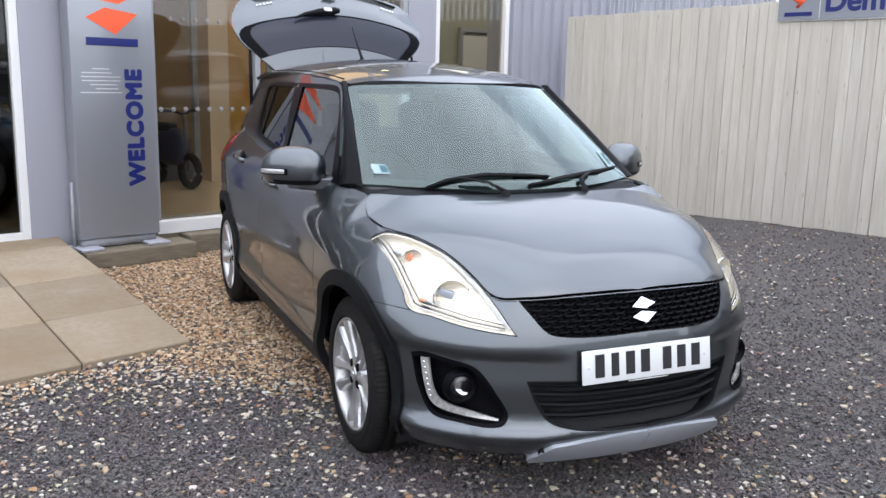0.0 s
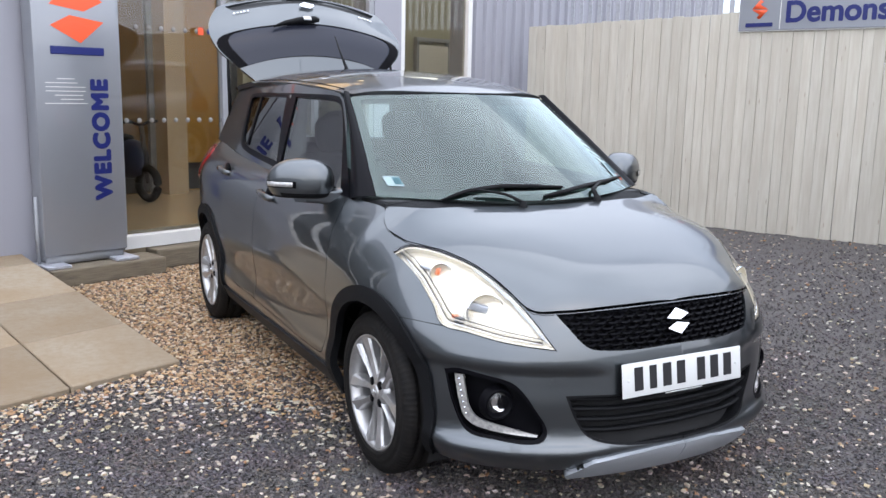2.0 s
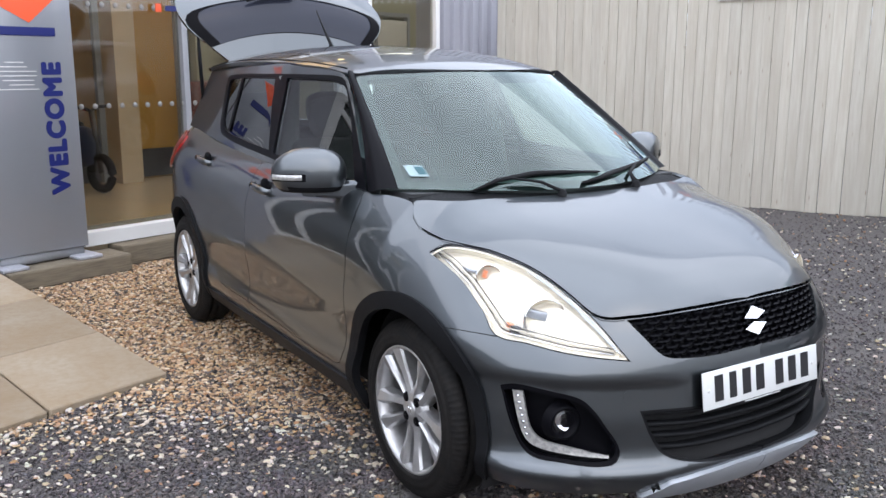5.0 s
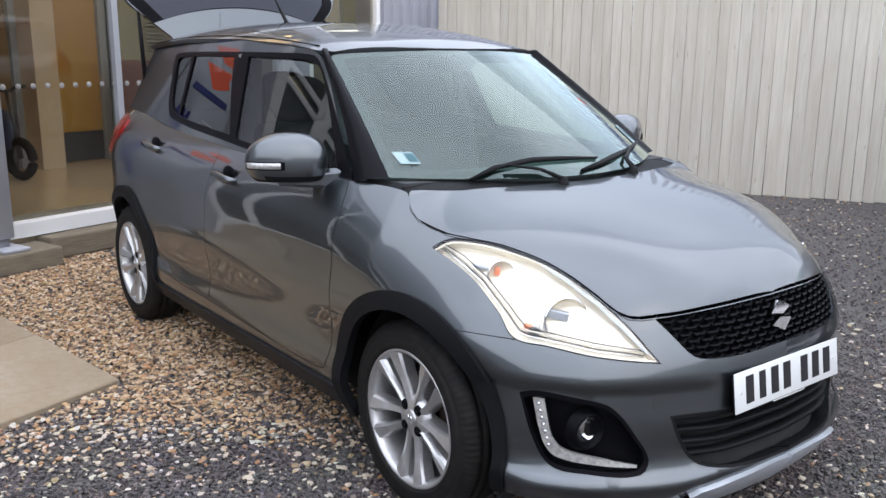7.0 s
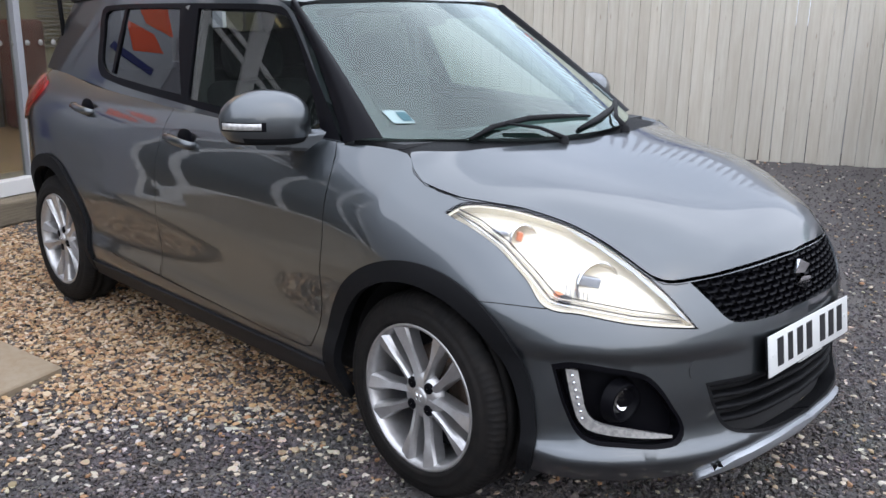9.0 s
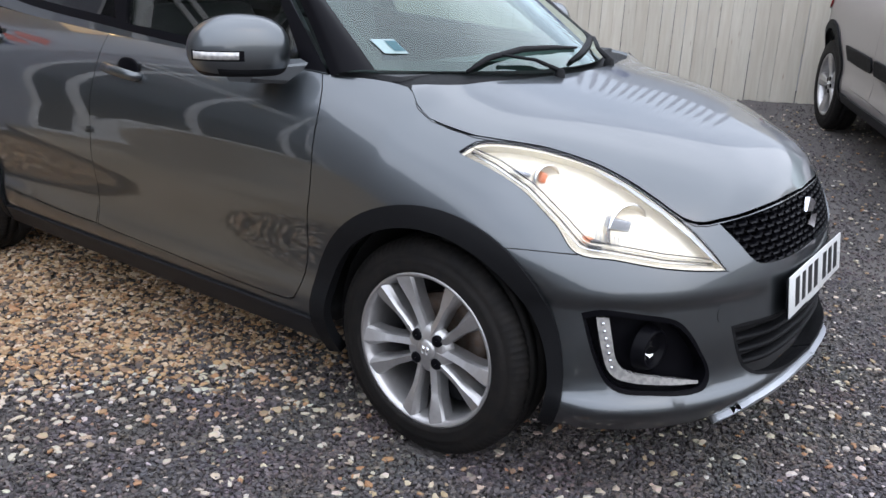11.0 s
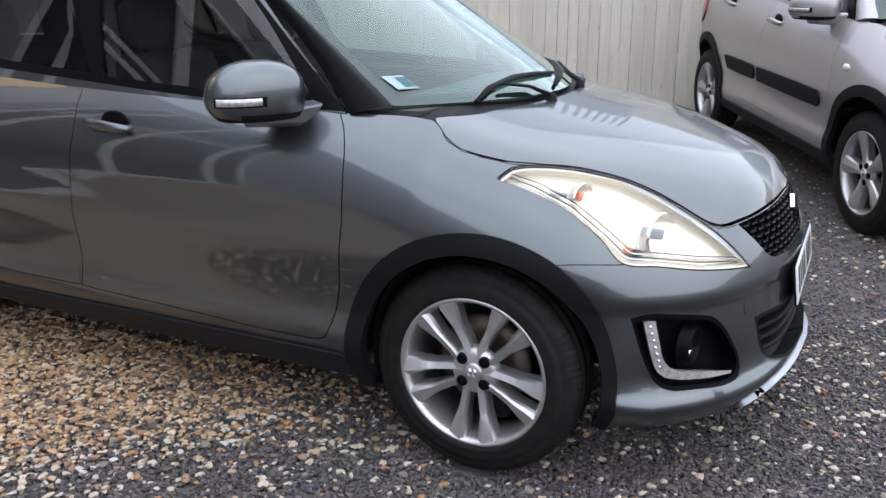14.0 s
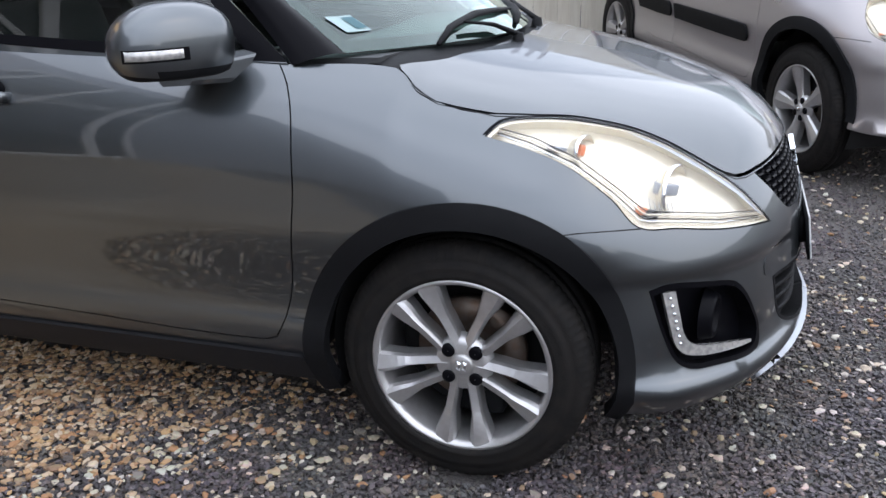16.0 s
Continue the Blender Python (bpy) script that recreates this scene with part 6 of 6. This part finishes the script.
def pebbles(name, places, sizes, material, label, flat=0.55, round_stone=True, seed=1, soft=False):
    """Many small stones in one mesh."""
    rng = np.random.default_rng(seed)
    n = len(places)
    if round_stone:
        bm = bmesh.new()
        bmesh.ops.create_icosphere(bm, subdivisions=1, radius=1.0)
    else:
        bm = bmesh.new()
        bmesh.ops.create_cube(bm, size=1.3)
        bmesh.ops.triangulate(bm, faces=bm.faces)
    base = np.array([v.co for v in bm.verts])
    faces = np.array([[v.index for v in f.verts] for f in bm.faces])
    bm.free()
    k = len(base)
    shape = base[None] * (1 + rng.uniform(-0.30, 0.25, (n, k, 1))) + rng.uniform(-0.16, 0.16, (n, k, 3))
    shape *= np.stack([np.ones(n), rng.uniform(0.5, 0.95, n), rng.uniform(0.6, 1.3, n) * flat], 1)[:, None, :] * sizes[:, None, None]
    a, b = rng.uniform(0, 6.2832, n), rng.normal(0, 0.3, n)
    cb, sb = np.cos(b)[:, None], np.sin(b)[:, None]
    x, y, z = shape[..., 0], shape[..., 1], shape[..., 2]
    y, z = y * cb - z * sb, y * sb + z * cb
    ca, sa = np.cos(a)[:, None], np.sin(a)[:, None]
    x, y = x * ca - y * sa, x * sa + y * ca
    co = np.stack([x + places[:, 0:1], y + places[:, 1:2], z + places[:, 2:3]], -1).reshape(-1, 3)
    fa = (faces[None] + (np.arange(n) * k)[:, None, None]).reshape(-1)
    me = bpy.data.meshes.new(name)
    me.vertices.add(n * k)
    me.vertices.foreach_set("co", co.astype(np.float32).ravel())
    m = n * len(faces)
    me.loops.add(m * 3)
    me.loops.foreach_set("vertex_index", fa.astype(np.int32))
    me.polygons.add(m)
    me.polygons.foreach_set("loop_start", np.arange(0, m * 3, 3, dtype=np.int32))
    me.polygons.foreach_set("use_smooth", np.full(m, soft))
    me.update(calc_edges=True)
    me.materials.append(material)
    return tagged(new(name, me), label, "gravel", kind="stuff")


rng = np.random.default_rng(5)
BED = np.array([(-3.6, 1.0), (-2.2, 1.08), (-1.5, 1.33), (-1.15, 1.02), (-0.9, 0.72), (-0.62, 0.62), (0.0, 0.6), (1.0, 0.7), (2.0, 1.0), (6, 1.2)])


def bed_depth(p):
    """How far a point lies inside the pale gravel bed, in metres."""
    return p[:, 1] - np.interp(p[:, 0], BED[:, 0], BED[:, 1]) - np.maximum(0, p[:, 0] - 0.9) * 1.5


def clear(p):
    """Leaves out the paving, the sleepers and the tyres."""
    q = p[:, :2] - np.array((C0.x, C0.y))
    det = u1.x * u2.y - u1.y * u2.x
    a = (q[:, 0] * u2.y - q[:, 1] * u2.x) / det
    r = (u1.x * q[:, 1] - u1.y * q[:, 0]) / det
    ok = ~((a > -0.015) & (r > -0.015))
    c, s = math.cos(radians(19)), math.sin(radians(19))
    bx, by = (p[:, 0] + 1.03) * c + (p[:, 1] - 3.96) * s, -(p[:, 0] + 1.03) * s + (p[:, 1] - 3.96) * c
    ok &= ~((by > -0.16) & (bx < 0.24)) & ~((by > -0.01) & (bx >= 0.24))
    for x in (-0.70, 0.70):
        for y in (0, 2.43):
            ok &= ~((abs(p[:, 0] - x) < 0.10) & (abs(p[:, 1] - y) < 0.07))
    return ok & (p[:, 0] < 4.87 + 0.36 * (1.8 - p[:, 1]) - 0.03)


def ground_z(p):
    return 0.062 * np.log1p(np.exp((p[:, 0] - 1.9) * 4)) / 4


def scatter(n, x0, x1, y0, y1):
    p = rng.uniform(0, 1, (n, 2)) * (x1 - x0, y1 - y0) + (x0, y0)
    return p


STONE_PALE = island_mat("pale_limestone_chips", [(0.600, 0.508, 0.378), (0.500, 0.375, 0.225), (0.640, 0.580, 0.495), (0.360, 0.252, 0.144), (0.630, 0.532, 0.396), (0.420, 0.218, 0.095), (0.580, 0.494, 0.378), (0.260, 0.223, 0.189), (0.660, 0.598, 0.513), (0.540, 0.456, 0.351)])
STONE_BED = island_mat("honey_gravel", [(0.640, 0.440, 0.251), (0.419, 0.244, 0.113), (0.699, 0.518, 0.325), (0.190, 0.123, 0.079), (0.609, 0.386, 0.186), (0.479, 0.240, 0.093), (0.519, 0.338, 0.186), (0.129, 0.107, 0.093), (0.740, 0.586, 0.414), (0.329, 0.196, 0.108), (0.600, 0.362, 0.153), (0.679, 0.548, 0.394)])
STONE_DARK = island_mat("dark_grey_chippings", [(0.098, 0.088, 0.095), (0.138, 0.122, 0.127), (0.069, 0.061, 0.063), (0.197, 0.167, 0.165), (0.115, 0.101, 0.105), (0.163, 0.130, 0.116), (0.088, 0.078, 0.084)], 0.7)

# the pale bed beside the car
p = scatter(136000, -2.6, 1.6, 0.2, 5.2)
blot = np.array([noise.noise((a * 2.3, b * 2.3, 7.0)) + 0.6 * noise.noise((a * 7, b * 7, 2.0)) for a, b in p])
dep = bed_depth(p) + rng.normal(0, 0.14, len(p))
thick = np.clip(0.30 + dep / 0.55 + 0.30 * blot, 0.04, 1.0)
hidden = (abs(p[:, 0]) < 0.45) & (rng.uniform(0, 1, len(p)) < 0.75)
p = p[(dep > 0) & clear(p) & ~hidden & (rng.uniform(0, 1, len(p)) < thick)]
near = p[:, 1] < 2.6
p = p[near | (rng.uniform(0, 1, len(p)) < 0.8)]
s = rng.uniform(0.0075, 0.0125, len(p)) * rng.choice([0.75, 1.0, 1.4], len(p))
pebbles("honey_gravel", np.column_stack([p, ground_z(p) + rng.uniform(-0.002, 0.007, len(p))]), s, STONE_BED, "honey-coloured loose gravel bed", 0.42, True, 2)

# pale chips scattered over the dark yard, thinning away from the bed
p = np.vstack([scatter(56000, -3.4, 4.9, -3.2, 3.2), rng.normal(0, 1, (16000, 2)) * (3.2, 2.6) + (0, -2.2)])
dep = bed_depth(p)
patch = np.array([noise.noise((a * 1.6, b * 1.6, 3.0)) for a, b in p])
chance = 0.95 * np.exp(dep / 0.42) + 0.24 + 0.2 * patch
chance = np.where(p[:, 0] > 0.7, 0.11 + 0.12 * patch, chance)
p = p[(rng.uniform(0, 1, len(p)) < chance) & (dep < 0.12) & clear(p)]
s = rng.uniform(0.006, 0.0145, len(p)) * rng.choice([0.75, 1.0, 1.25], len(p))
pebbles("pale_chips", np.column_stack([p, ground_z(p) + rng.uniform(0.0, 0.006, len(p))]), s, STONE_PALE, "pale stone chips scattered on the yard", 0.42, True, 3)

# dark chippings, dense where the camera passes
p = np.vstack([rng.normal(0, 1, (94000, 2)) * (1.15, 1.0) + (-0.7, -0.2), rng.normal(0, 1, (55000, 2)) * (2.6, 2.2) + (1.2, 0)])
p = p[(abs(p[:, 0]) < 8) & (abs(p[:, 1]) < 8)]
dep = bed_depth(p)
p = p[(dep < 0.8) & clear(p) & ~((abs(p[:, 0]) < 0.5) & (p[:, 1] > 0.0))]
s = rng.uniform(0.004, 0.0095, len(p))
pebbles("dark_chippings", np.column_stack([p, ground_z(p) + rng.uniform(-0.004, 0.003, len(p))]), s, STONE_DARK, "dark grey stone chippings", 0.7, False, 4)
